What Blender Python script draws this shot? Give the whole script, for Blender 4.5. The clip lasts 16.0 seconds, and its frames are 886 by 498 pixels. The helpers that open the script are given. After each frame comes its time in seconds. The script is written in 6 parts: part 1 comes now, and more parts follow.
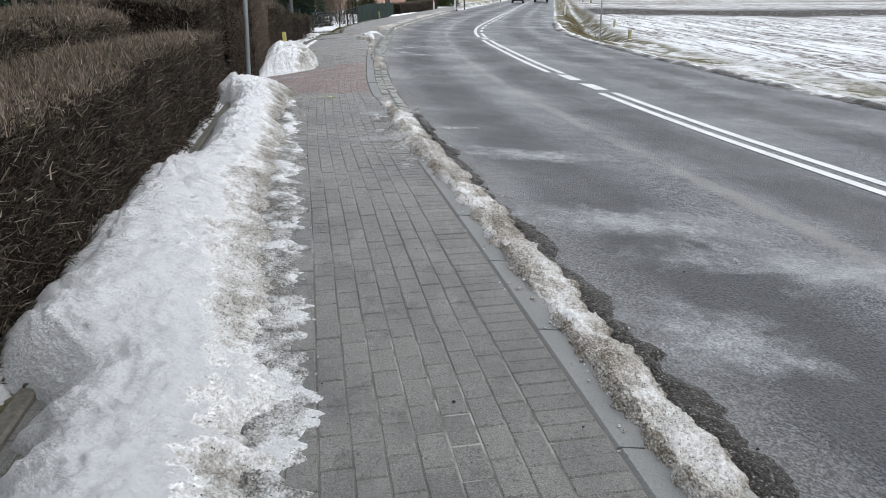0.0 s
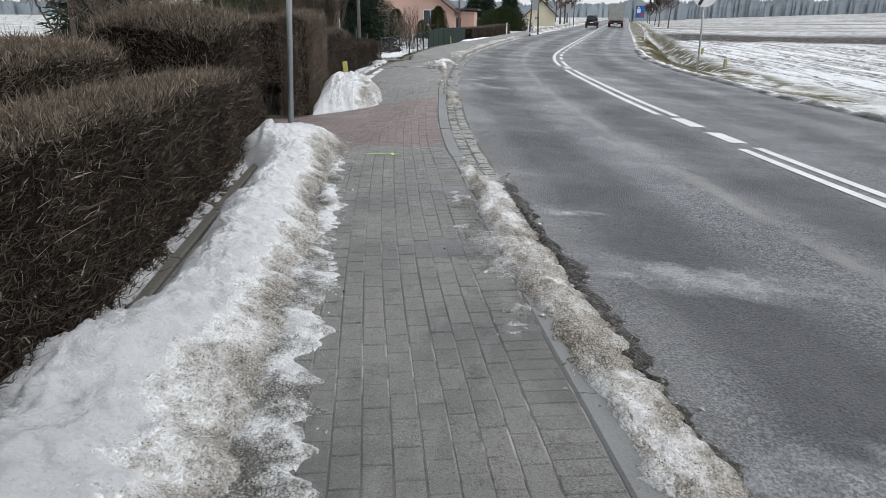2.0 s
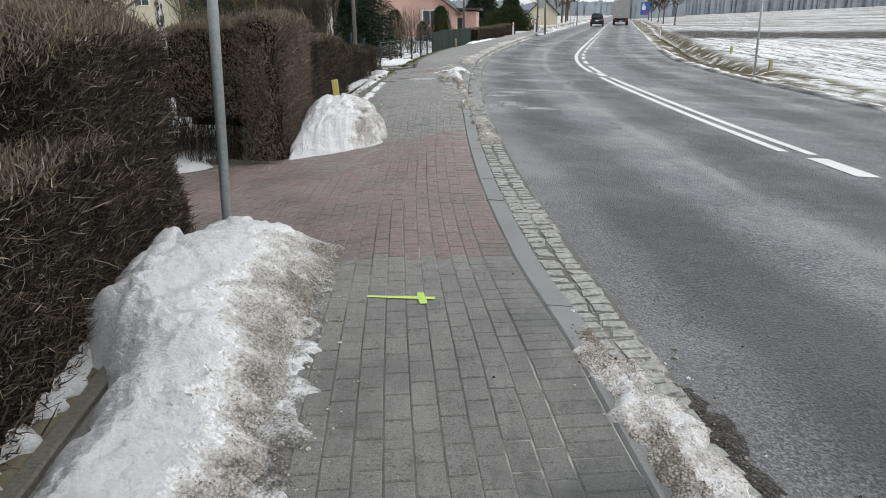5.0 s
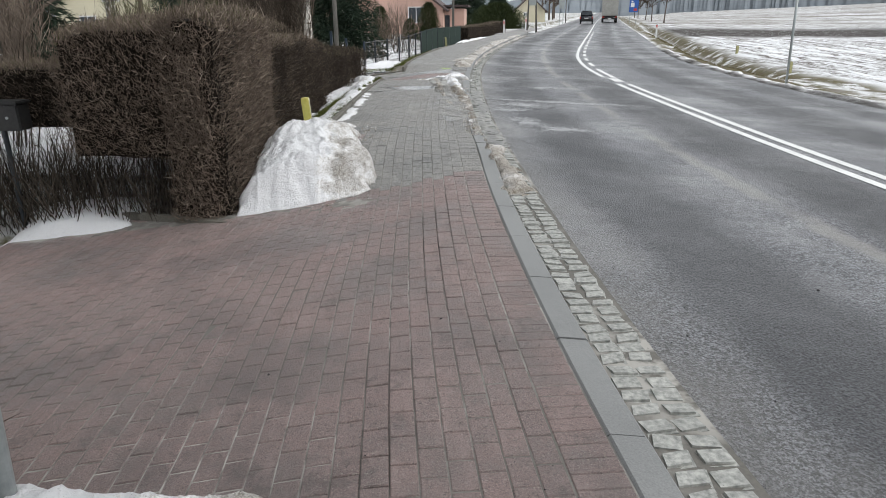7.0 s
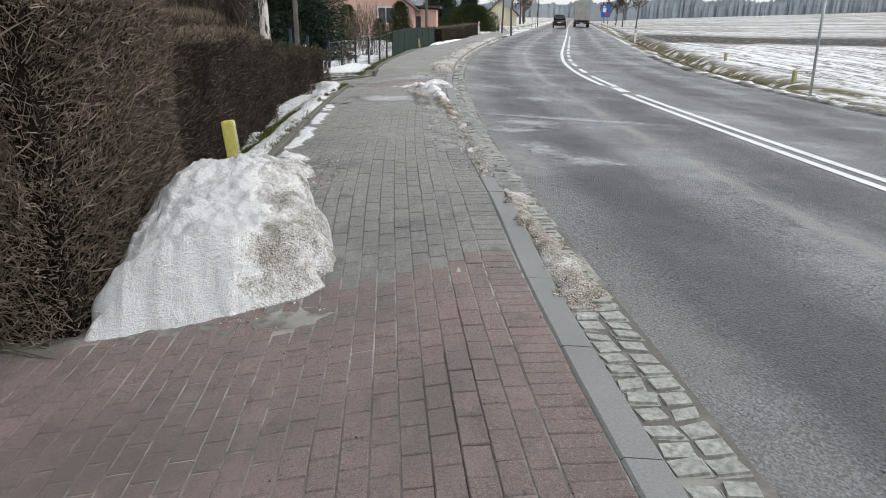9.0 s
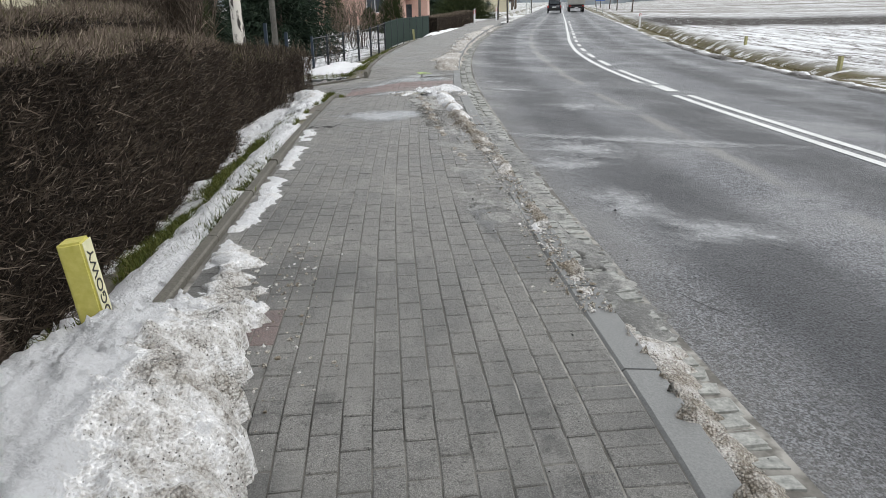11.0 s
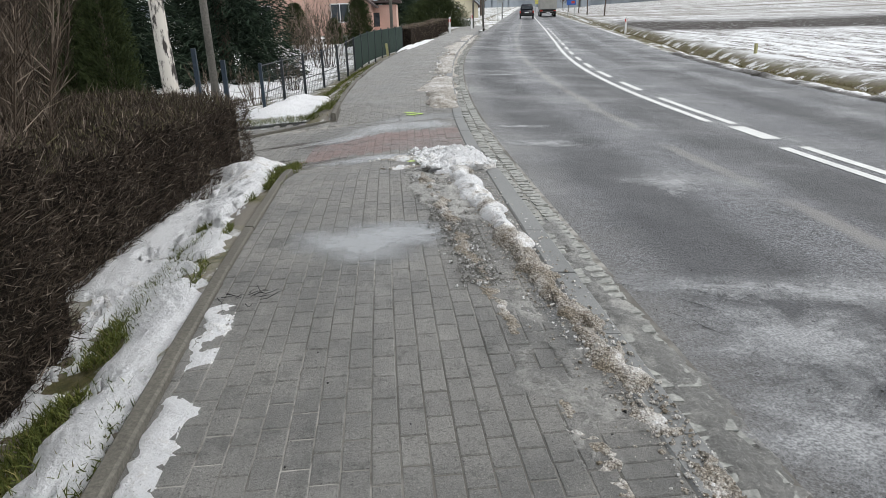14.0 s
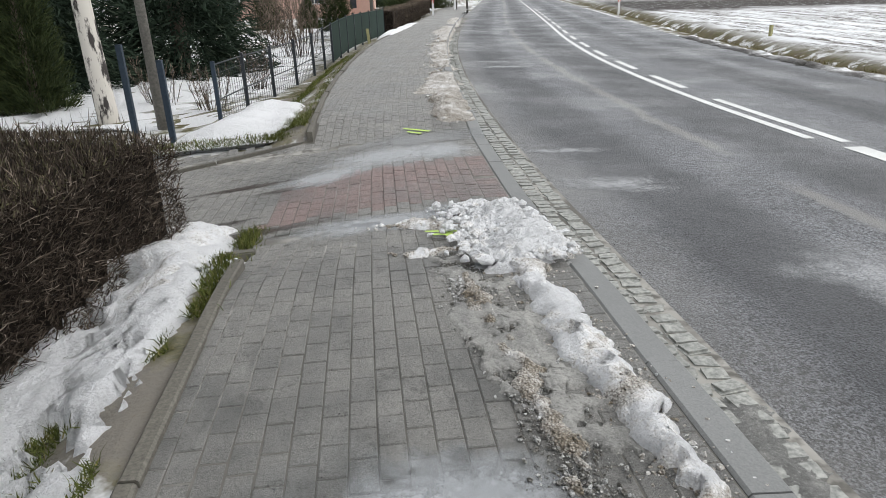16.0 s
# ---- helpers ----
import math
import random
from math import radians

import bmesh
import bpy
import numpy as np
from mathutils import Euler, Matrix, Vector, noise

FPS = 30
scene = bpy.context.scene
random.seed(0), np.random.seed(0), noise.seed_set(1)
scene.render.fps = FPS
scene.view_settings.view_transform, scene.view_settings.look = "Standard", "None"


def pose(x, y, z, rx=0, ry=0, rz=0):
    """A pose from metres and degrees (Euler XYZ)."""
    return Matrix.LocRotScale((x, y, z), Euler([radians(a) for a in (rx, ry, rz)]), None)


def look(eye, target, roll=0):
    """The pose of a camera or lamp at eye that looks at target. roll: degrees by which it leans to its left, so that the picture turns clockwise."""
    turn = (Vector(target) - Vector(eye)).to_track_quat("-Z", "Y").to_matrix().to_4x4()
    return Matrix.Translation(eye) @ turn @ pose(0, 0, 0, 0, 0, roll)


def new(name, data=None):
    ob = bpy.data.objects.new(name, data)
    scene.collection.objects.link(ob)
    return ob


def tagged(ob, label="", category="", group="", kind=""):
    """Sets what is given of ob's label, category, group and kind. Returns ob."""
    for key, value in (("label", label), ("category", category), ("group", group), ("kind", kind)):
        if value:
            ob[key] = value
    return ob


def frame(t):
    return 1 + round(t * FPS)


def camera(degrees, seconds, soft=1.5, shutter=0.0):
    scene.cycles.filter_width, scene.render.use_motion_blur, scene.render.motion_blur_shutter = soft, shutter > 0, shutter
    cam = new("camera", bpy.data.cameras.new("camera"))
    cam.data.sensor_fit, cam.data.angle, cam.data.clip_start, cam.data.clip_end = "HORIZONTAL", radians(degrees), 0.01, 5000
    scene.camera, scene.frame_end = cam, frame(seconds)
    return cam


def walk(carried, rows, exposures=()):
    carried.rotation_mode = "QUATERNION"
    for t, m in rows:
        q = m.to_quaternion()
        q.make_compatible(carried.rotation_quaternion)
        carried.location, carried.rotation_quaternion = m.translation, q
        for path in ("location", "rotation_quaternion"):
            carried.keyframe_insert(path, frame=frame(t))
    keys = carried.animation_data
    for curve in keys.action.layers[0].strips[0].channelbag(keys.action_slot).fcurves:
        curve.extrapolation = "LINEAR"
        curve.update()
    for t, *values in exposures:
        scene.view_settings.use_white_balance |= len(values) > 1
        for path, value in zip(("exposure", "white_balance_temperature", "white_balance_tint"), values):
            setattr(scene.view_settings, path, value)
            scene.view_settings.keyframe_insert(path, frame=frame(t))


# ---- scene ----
cam = camera(67.2, 16.0, soft=0.65)
METRES, EYE, TILT, LEAN, TURN = 21.5, 1.3, -20.8, 0.0, 0.0
ROWS = [
    (0.0, 0.0, 0.0, 0.0, 0.0, -0.0, -0.0),
    (0.5, -0.0039, 0.0274, 0.011, 1.59, 1.22, -0.66),
    (1.0, -0.0088, 0.0555, 0.0217, 2.85, 1.88, -1.49),
    (1.5, -0.0121, 0.0832, 0.0329, 4.2, 2.31, -2.17),
    (2.0, -0.0169, 0.1112, 0.0437, 5.13, 1.71, -2.28),
    (2.5, -0.0215, 0.1391, 0.0546, 6.07, 1.64, -2.68),
    (3.0, -0.0281, 0.1669, 0.0654, 6.43, 1.89, -2.82),
    (3.5, -0.0343, 0.1941, 0.0753, 6.74, 1.99, -3.18),
    (4.0, -0.0409, 0.2216, 0.0859, 6.32, 2.08, -2.42),
    (6.5, -0.071, 0.3586, 0.1386, 4.2, 1.06, -1.17),
    (7.0, -0.0762, 0.387, 0.1498, 3.94, 1.55, -0.95),
    (7.5, -0.0817, 0.4148, 0.1596, 2.65, 1.31, -0.76),
    (8.0, -0.0847, 0.4443, 0.1679, 1.44, 0.88, -0.7),
    (8.5, -0.0894, 0.4748, 0.1766, 1.19, 1.92, -0.99),
    (11.0, -0.113, 0.6255, 0.2353, 0.8, 0.84, 0.61),
    (11.5, -0.1174, 0.6559, 0.2476, 0.24, 1.1, 1.61),
    (12.0, -0.1215, 0.6853, 0.2625, 0.22, 1.4, 1.73),
    (12.5, -0.1246, 0.7134, 0.2757, -0.57, 1.08, 2.04),
    (13.0, -0.1284, 0.7415, 0.2871, -1.08, 0.99, 1.84),
    (13.5, -0.1312, 0.7713, 0.2986, -1.55, 1.06, 2.19),
    (14.0, -0.1353, 0.8009, 0.3099, -1.57, 1.21, 2.43),
    (14.5, -0.1373, 0.8309, 0.3219, -1.86, 1.24, 2.77),
    (15.0, -0.1417, 0.8606, 0.3335, -2.33, 1.05, 2.83),
    (15.5, -0.1448, 0.891, 0.3453, -2.49, 0.44, 3.21),
    (16.0, -0.1496, 0.9204, 0.3568, -3.35, -0.4, 3.43),
]
walk(cam, [(t, pose(0, 0, EYE, TILT, LEAN, TURN) @ pose(METRES * x, METRES * y, METRES * z, 90 + pitch, roll, yaw)) for t, x, y, z, yaw, pitch, roll in ROWS],
     exposures=[(0.0, 0.36, 6180, 9), (0.5, 0.22, 6190, 9), (1.5, 0.22, 6220, 9), (3.0, 0.29, 6290, 9), (4.0, 0.26, 6330, 9), (6.5, 0.46, 6390, 9), (7.0, 0.40, 6400, 9), (15.0, 0.38, 6430, 9), (16.0, 0.42, 6440, 9)])

# ---- light: overcast winter day ----
SUN_EL, SUN_AZ = 46.0, 105.0
world = bpy.data.worlds.new("world")
scene.world = world
world.use_nodes = True
wn, wl = world.node_tree.nodes, world.node_tree.links
sky = wn.new("ShaderNodeTexSky")
sky.sky_type = 'NISHITA'
sky.sun_disc = False
sky.sun_elevation, sky.sun_rotation = radians(SUN_EL), radians(SUN_AZ)
sky.dust_density, sky.air_density = 3.0, 1.0
desat = wn.new("ShaderNodeHueSaturation")
desat.inputs["Saturation"].default_value = 0.22
wl.new(sky.outputs[0], desat.inputs["Color"])
cloud = wn.new("ShaderNodeMix")          # a closed grey-white cloud cover
cloud.data_type = 'RGBA'
cloud.inputs[0].default_value = 0.85
cloud.inputs[7].default_value = (5.1, 5.17, 5.3, 1)
wl.new(desat.outputs[0], cloud.inputs[6])
wl.new(cloud.outputs[2], wn["Background"].inputs[0])
wn["Background"].inputs[1].default_value = 0.15
sun = new("sun", bpy.data.lights.new("sun", 'SUN'))
sun.data.energy, sun.data.angle, sun.data.color = 1.25, radians(60), (1.0, 0.97, 0.93)
a_, e_ = radians(SUN_AZ), radians(SUN_EL)
sun.matrix_world = look((0, 0, 60), (-60 * math.sin(a_) * math.cos(e_), -60 * math.cos(a_) * math.cos(e_), 60 - 60 * math.sin(e_)))


# ---- materials ----
class Nodes:
    """Small builder for procedural materials in world metres."""

    def __init__(self, name, rough=0.8, metal=0.0, spec=0.5):
        self.m = bpy.data.materials.new(name)
        self.m.use_nodes = True
        self.n, self.l = self.m.node_tree.nodes, self.m.node_tree.links
        self.b = self.n["Principled BSDF"]
        self.b.inputs["Roughness"].default_value = rough
        self.b.inputs["Metallic"].default_value = metal
        self.b.inputs["Specular IOR Level"].default_value = spec
        self.pos = self.n.new("ShaderNodeNewGeometry").outputs["Position"]

    def put(self, socket, v):
        if isinstance(v, bpy.types.NodeSocket):
            self.l.new(v, socket)
        else:
            socket.default_value = v

    def scaled(self, sx, sy, sz, rz=0.0):
        k = self.n.new("ShaderNodeMapping")
        k.inputs["Scale"].default_value = (sx, sy, sz)
        k.inputs["Rotation"].default_value = (0, 0, radians(rz))
        self.l.new(self.pos, k.inputs[0])
        return k.outputs[0]

    def noise(self, scale, detail=4.0, rough=0.55, vec=None, dist=0.0):
        k = self.n.new("ShaderNodeTexNoise")
        k.inputs["Scale"].default_value, k.inputs["Detail"].default_value = scale, detail
        k.inputs["Roughness"].default_value, k.inputs["Distortion"].default_value = rough, dist
        self.l.new(vec or self.pos, k.inputs["Vector"])
        return k.outputs["Fac"]

    def voronoi(self, scale, vec=None):
        k = self.n.new("ShaderNodeTexVoronoi")
        k.inputs["Scale"].default_value = scale
        self.l.new(vec or self.pos, k.inputs["Vector"])
        return k.outputs["Distance"]

    def ramp(self, v, lo, hi, a=0.0, b=1.0):
        k = self.n.new("ShaderNodeMapRange")
        for s, x in zip(k.inputs[:5], (v, lo, hi, a, b)):
            self.put(s, x)
        k.clamp = True
        return k.outputs[0]

    def math(self, op, a, b=0.0):
        k = self.n.new("ShaderNodeMath")
        k.operation = op
        self.put(k.inputs[0], a), self.put(k.inputs[1], b)
        return k.outputs[0]

    def mix(self, f, a, b):
        k = self.n.new("ShaderNodeMix")
        k.data_type = 'RGBA'
        self.put(k.inputs[0], f)
        self.put(k.inputs[6], a if isinstance(a, bpy.types.NodeSocket) else (*a, 1))
        self.put(k.inputs[7], b if isinstance(b, bpy.types.NodeSocket) else (*b, 1))
        return k.outputs[2]

    def xyz(self):
        k = self.n.new("ShaderNodeSeparateXYZ")
        self.l.new(self.pos, k.inputs[0])
        return k.outputs

    def attr(self, name):
        k = self.n.new("ShaderNodeAttribute")
        k.attribute_name = name
        return k.outputs["Fac"]

    def random(self):
        return self.n.new("ShaderNodeObjectInfo").outputs["Random"]

    def island(self):
        k = self.n.new("ShaderNodeNewGeometry")
        return k.outputs["Random Per Island"]

    def done(self, color, bump=None, strength=0.4, dist=0.01, rough=None):
        self.put(self.b.inputs["Base Color"], color if isinstance(color, bpy.types.NodeSocket) else (*color, 1))
        if rough is not None:
            self.put(self.b.inputs["Roughness"], rough)
        if bump is not None:
            k = self.n.new("ShaderNodeBump")
            k.inputs["Strength"].default_value, k.inputs["Distance"].default_value = strength, dist
            self.l.new(bump, k.inputs["Height"])
            self.l.new(k.outputs[0], self.b.inputs["Normal"])
        return self.m


def mat_paver(name, c1, c2, wetc):
    k = Nodes(name)
    rnd = k.math('FRACT', k.math('MULTIPLY', k.math('ADD', k.random(), k.island()), 3.7))
    base = k.mix(rnd, c1, c2)
    grain, pits = k.noise(230, 3, 0.75), k.noise(80, 5, 0.78)
    base = k.mix(k.ramp(grain, 0.46, 0.64, 0.0, 0.75), base, tuple(v * 1.9 for v in c1))
    base = k.mix(k.ramp(grain, 0.46, 0.32, 0.0, 0.7), base, tuple(v * 0.45 for v in c2))
    base = k.mix(k.ramp(pits, 0.55, 0.64, 0.0, 0.85), base, tuple(v * 0.30 for v in c2))
    stain = k.noise(1.3, 8, 0.7)
    base = k.mix(k.ramp(stain, 0.45, 0.60, 0.0, 0.7), base, wetc)
    smear = k.noise(5.0, 7, 0.75)
    base = k.mix(k.ramp(smear, 0.54, 0.64, 0.0, 0.5), base, tuple(v * 0.55 for v in wetc))
    dust = k.noise(7.0, 8, 0.8, k.scaled(1.0, 0.35, 1.0, 6))
    base = k.mix(k.ramp(dust, 0.52, 0.66, 0.0, 0.45), base, tuple(v * 1.5 + 0.02 for v in c1))
    grit = k.ramp(k.noise(120, 4, 0.8), 0.57, 0.66, 0.0, 0.8)
    base = k.mix(k.math('MULTIPLY', grit, k.ramp(k.noise(0.9, 4), 0.40, 0.58)), base, (0.46, 0.44, 0.39))
    rough = k.ramp(stain, 0.40, 0.64, 0.62, 0.30)
    return k.done(base, k.math('ADD', grain, k.math('MULTIPLY', pits, 1.6)), 1.0, 0.007, rough)


def mat_simple(name, c1, c2, scale=20.0, rough=0.7, metal=0.0, bump=0.3, spec=0.5, big=1.5):
    k = Nodes(name, rough, metal, spec)
    g = k.noise(scale, 5, 0.6)
    c = k.mix(k.ramp(g, 0.3, 0.7), c1, c2)
    c = k.mix(k.ramp(k.noise(big, 4), 0.35, 0.75, 0.0, 0.4), c, tuple(v * 0.6 for v in c1))
    return k.done(c, g, bump, 0.01)


def mat_twig(name, ca, cb, cc, rough=0.85):
    k = Nodes(name, rough, spec=0.2)
    r = k.island()
    c = k.mix(k.ramp(r, 0.0, 0.7), ca, cb)
    c = k.mix(k.ramp(r, 0.86, 1.0), c, cc)
    c = k.mix(k.ramp(k.noise(1.6, 3), 0.35, 0.7, 0, 0.5), c, ca)
    return k.done(c)


def mat_snow(name, dirty, dark=(0.47, 0.415, 0.335)):
    """Old snow: clean white, going over to wet grains full of sand and grit."""
    k = Nodes(name, 0.55, spec=0.35)
    fine, mid, big = k.noise(60, 6, 0.75), k.noise(9, 6, 0.65), k.noise(2.4, 4, 0.6)
    d = k.math('ADD', k.attr("dirt"), k.math('MULTIPLY', k.math('SUBTRACT', mid, 0.5), 1.3))
    d = k.math('ADD', d, k.math('MULTIPLY', k.math('SUBTRACT', big, 0.5), 1.3))
    d = k.math('ADD', d, k.math('MULTIPLY', k.math('SUBTRACT', fine, 0.5), 0.8))
    d = k.ramp(k.math('ADD', d, dirty), 0.0, 1.0)
    c = k.mix(d, (0.90, 0.91, 0.93), dark)
    c = k.mix(k.math('MULTIPLY', k.ramp(fine, 0.50, 0.64), k.ramp(d, 0.0, 0.8, 0.14, 0.85)), c, tuple(v * 0.42 for v in dark))
    c = k.mix(k.math('MULTIPLY', k.ramp(fine, 0.47, 0.36), k.ramp(d, 0.2, 0.9, 0.0, 0.75)), c, (0.80, 0.78, 0.73))
    speck = k.math('MULTIPLY', k.ramp(k.voronoi(70), 0.24, 0.14), k.ramp(k.noise(16, 3), 0.47, 0.55))
    c = k.mix(k.math('MULTIPLY', speck, k.ramp(d, 0.0, 0.30, 0.18, 1.0)), c, (0.040, 0.034, 0.028))
    gran = k.voronoi(95)
    c = k.mix(k.math('MULTIPLY', k.ramp(gran, 0.38, 0.60), k.ramp(d, 0.15, 0.8, 0.0, 0.7)), c, tuple(v * 0.38 for v in dark))
    h = k.math('ADD', k.math('MULTIPLY', fine, 1.0), k.math('MULTIPLY', mid, 1.4))
    h = k.math('SUBTRACT', h, k.math('MULTIPLY', gran, k.ramp(d, 0.1, 0.8, 0.1, 1.0)))
    return k.done(c, h, 1.0, 0.03, k.ramp(d, 0, 1, 0.5, 0.36))


def mat_ice():
    """Trodden grey ice, drawn out in streaks along the way."""
    k = Nodes("trodden_ice", 0.4, spec=0.5)
    lines = k.noise(9.0, 8, 0.75, k.scaled(1.0, 0.22, 1.0, 5))
    fine, mid = k.noise(70, 6, 0.8), k.noise(14, 6, 0.7)
    d = k.math('ADD', k.attr("dirt"), k.math('MULTIPLY', k.math('SUBTRACT', lines, 0.5), 2.2))
    d = k.ramp(k.math('ADD', d, k.math('MULTIPLY', k.math('SUBTRACT', mid, 0.5), 1.2)), -0.2, 1.0)
    c = k.mix(d, (0.52, 0.51, 0.48), (0.150, 0.150, 0.143))
    c = k.mix(k.ramp(fine, 0.52, 0.62, 0.0, 0.7), c, (0.075, 0.073, 0.068))
    c = k.mix(k.ramp(fine, 0.44, 0.36, 0.0, 0.6), c, (0.56, 0.55, 0.51))
    return k.done(c, k.math('ADD', fine, k.math('MULTIPLY', lines, 1.5)), 0.9, 0.012, k.ramp(d, 0, 1, 0.45, 0.30))


def mat_asphalt():
    k = Nodes("asphalt", 0.6)
    grain = k.noise(75, 4, 0.75)
    coarse = k.noise(30, 4, 0.7)
    chips = k.voronoi(70)
    along = k.scaled(1.0, 0.22, 1.0, -6)
    wear = k.noise(1.6, 9, 0.72, along)
    patch = k.noise(0.5, 9, 0.68)
    lane = k.attr("lane")
    wav = k.math('MULTIPLY', k.math('SUBTRACT', k.noise(0.45, 3), 0.5), 0.35)
    fray = k.math('MULTIPLY', k.math('SUBTRACT', k.noise(3.0, 7, 0.7), 0.5), 0.35)
    tr = k.math('ADD', lane, k.math('ADD', wav, fray))
    # pale chippings polished between the tracks, dark binder in them
    c = k.mix(k.ramp(grain, 0.43, 0.58), (0.040, 0.041, 0.045), (0.315, 0.328, 0.352))
    c = k.mix(k.ramp(coarse, 0.52, 0.57, 0.0, 0.85), c, (0.032, 0.033, 0.036))
    c = k.mix(k.ramp(chips, 0.26, 0.10, 0.0, 0.75), c, (0.42, 0.425, 0.44))
    c = k.mix(k.ramp(wear, 0.48, 0.64, 0.0, 0.35), c, (0.080, 0.081, 0.085))
    c = k.mix(k.ramp(patch, 0.50, 0.60, 0.0, 0.45), c, k.mix(k.ramp(grain, 0.42, 0.60), (0.14, 0.143, 0.15), (0.40, 0.405, 0.415)))
    for mid, half, amt in ((0.85, 0.66, 0.92), (2.85, 0.72, 0.96), (5.4, 0.72, 0.90), (6.9, 0.55, 0.75)):
        t = k.ramp(k.math('ABSOLUTE', k.math('SUBTRACT', tr, mid)), half * 0.45, half, amt, 0.0)
        c = k.mix(t, c, k.mix(k.ramp(grain, 0.36, 0.64), (0.012, 0.013, 0.015), (0.095, 0.099, 0.108)))
    seam = k.ramp(k.math('ABSOLUTE', k.math('SUBTRACT', k.math('ADD', lane, k.math('MULTIPLY', k.noise(1.3, 8, 0.7), 0.4)), 2.27)), 0.05, 0.13, 0.80, 0.0)
    seam = k.math('MULTIPLY', seam, k.ramp(k.noise(0.6, 4), 0.38, 0.52))
    c = k.mix(seam, c, k.mix(coarse, (0.16, 0.155, 0.148), (0.36, 0.35, 0.335)))
    side = k.ramp(k.math('ADD', lane, k.math('MULTIPLY', k.noise(2.2, 8, 0.7), 0.9)), 0.35, 0.95, 0.65, 0.0)
    c = k.mix(side, c, k.mix(coarse, (0.10, 0.098, 0.092), (0.23, 0.225, 0.215)))
    rough = k.ramp(k.math('ADD', patch, k.math('MULTIPLY', grain, 0.25)), 0.50, 0.78, 0.58, 0.28)
    return k.done(c, k.math('ADD', grain, k.math('MULTIPLY', chips, 0.8)), 1.0, 0.013, rough)


def mat_ground():
    k = Nodes("snowy_ground", 0.8, spec=0.2)
    x, y, z = k.xyz()
    fine, mid, big = k.noise(24, 5, 0.7), k.noise(2.2, 5, 0.65), k.noise(0.22, 4)
    grass = k.mix(k.ramp(fine, 0.35, 0.65), (0.045, 0.047, 0.018), (0.125, 0.110, 0.048))
    soil = k.mix(fine, (0.035, 0.027, 0.02), (0.11, 0.085, 0.06))
    dry = k.mix(k.ramp(mid, 0.4, 0.6), grass, (0.17, 0.14, 0.06))
    snow = k.mix(k.ramp(mid, 0.3, 0.75), (0.80, 0.82, 0.85), (0.66, 0.67, 0.68))
    # furrows of the field show through the snow in streaks
    rows = k.noise(1.5, 7, 0.75, k.scaled(1.0, 0.06, 1.0, 74))
    far_rows = k.noise(0.10, 6, 0.7, k.scaled(0.12, 1.0, 1.0, -14))
    f = k.attr("field")
    field = k.mix(k.math('MULTIPLY', k.ramp(rows, 0.45, 0.55, 0.0, 0.95), k.ramp(k.noise(2.6, 7, 0.8), 0.40, 0.53)), snow, soil)
    yy = k.math('ADD', k.math('MULTIPLY', x, -0.16), y)
    yy = k.math('ADD', yy, k.math('MULTIPLY', k.noise(0.15, 5), 14.0))
    band = k.math('MULTIPLY', k.ramp(yy, 74, 78), k.ramp(yy, 110, 96))
    lumps = k.ramp(k.noise(1.6, 6, 0.75), 0.55, 0.62, 1.0, 0.25)
    field = k.mix(k.math('MULTIPLY', band, lumps), field, (0.040, 0.034, 0.030))
    farf = k.math('MULTIPLY', k.ramp(yy, 100, 130), k.ramp(far_rows, 0.44, 0.60, 0.0, 0.9))
    field = k.mix(farf, field, (0.17, 0.15, 0.12))
    verge = k.mix(k.ramp(k.math('ADD', k.math('MULTIPLY', mid, 0.6), k.math('MULTIPLY', big, 0.5)), 0.46, 0.58), dry, snow)
    verge = k.mix(k.ramp(fine, 0.62, 0.7, 0, 0.5), verge, soil)
    ditch = k.mix(k.ramp(mid, 0.44, 0.58, 0.0, 0.8), dry, soil)
    ditch = k.mix(k.ramp(k.noise(0.9, 6, 0.7), 0.54, 0.60, 0.0, 0.85), ditch, snow)
    g = k.mix(f, verge, field)
    g = k.mix(k.attr("grass"), g, ditch)
    return k.done(g, k.math('ADD', fine, mid), 0.6, 0.03)


ASPHALT = mat_asphalt()
GROUND = mat_ground()
GREY = mat_paver("grey_paver", (0.230, 0.225, 0.212), (0.172, 0.170, 0.163), (0.120, 0.121, 0.118))
RED = mat_paver("red_paver", (0.222, 0.162, 0.152), (0.172, 0.135, 0.128), (0.136, 0.116, 0.112))
def mat_joint():
    k = Nodes("joint_sand", 0.9)
    g = k.noise(60, 4)
    c = k.mix(g, (0.075, 0.072, 0.064), (0.16, 0.15, 0.135))
    pale = k.math('MULTIPLY', k.ramp(k.noise(0.8, 4), 0.46, 0.58), k.ramp(k.noise(9, 3), 0.38, 0.54))
    return k.done(k.mix(pale, c, (0.33, 0.32, 0.295)), g, 0.4, 0.004)


JOINT = mat_joint()
KERB = mat_simple("kerb_concrete", (0.165, 0.172, 0.172), (0.245, 0.247, 0.243), 120, 0.55, big=1.1)
EDGING = mat_simple("edging_concrete", (0.075, 0.070, 0.058), (0.165, 0.155, 0.13), 60, 0.7)
SETT = mat_simple("granite_sett", (0.15, 0.158, 0.148), (0.46, 0.46, 0.43), 38, 0.55, big=5.0)
SNOW = mat_snow("old_snow", -0.27)
SLUSH = mat_snow("dirty_slush", 0.42, (0.50, 0.425, 0.325))
GRIME = mat_snow("grey_ice_crust", 0.55, (0.31, 0.295, 0.26))
ICE = mat_ice()
WETGRIT = mat_snow("wet_dark_grit", 1.6, (0.10, 0.09, 0.08))
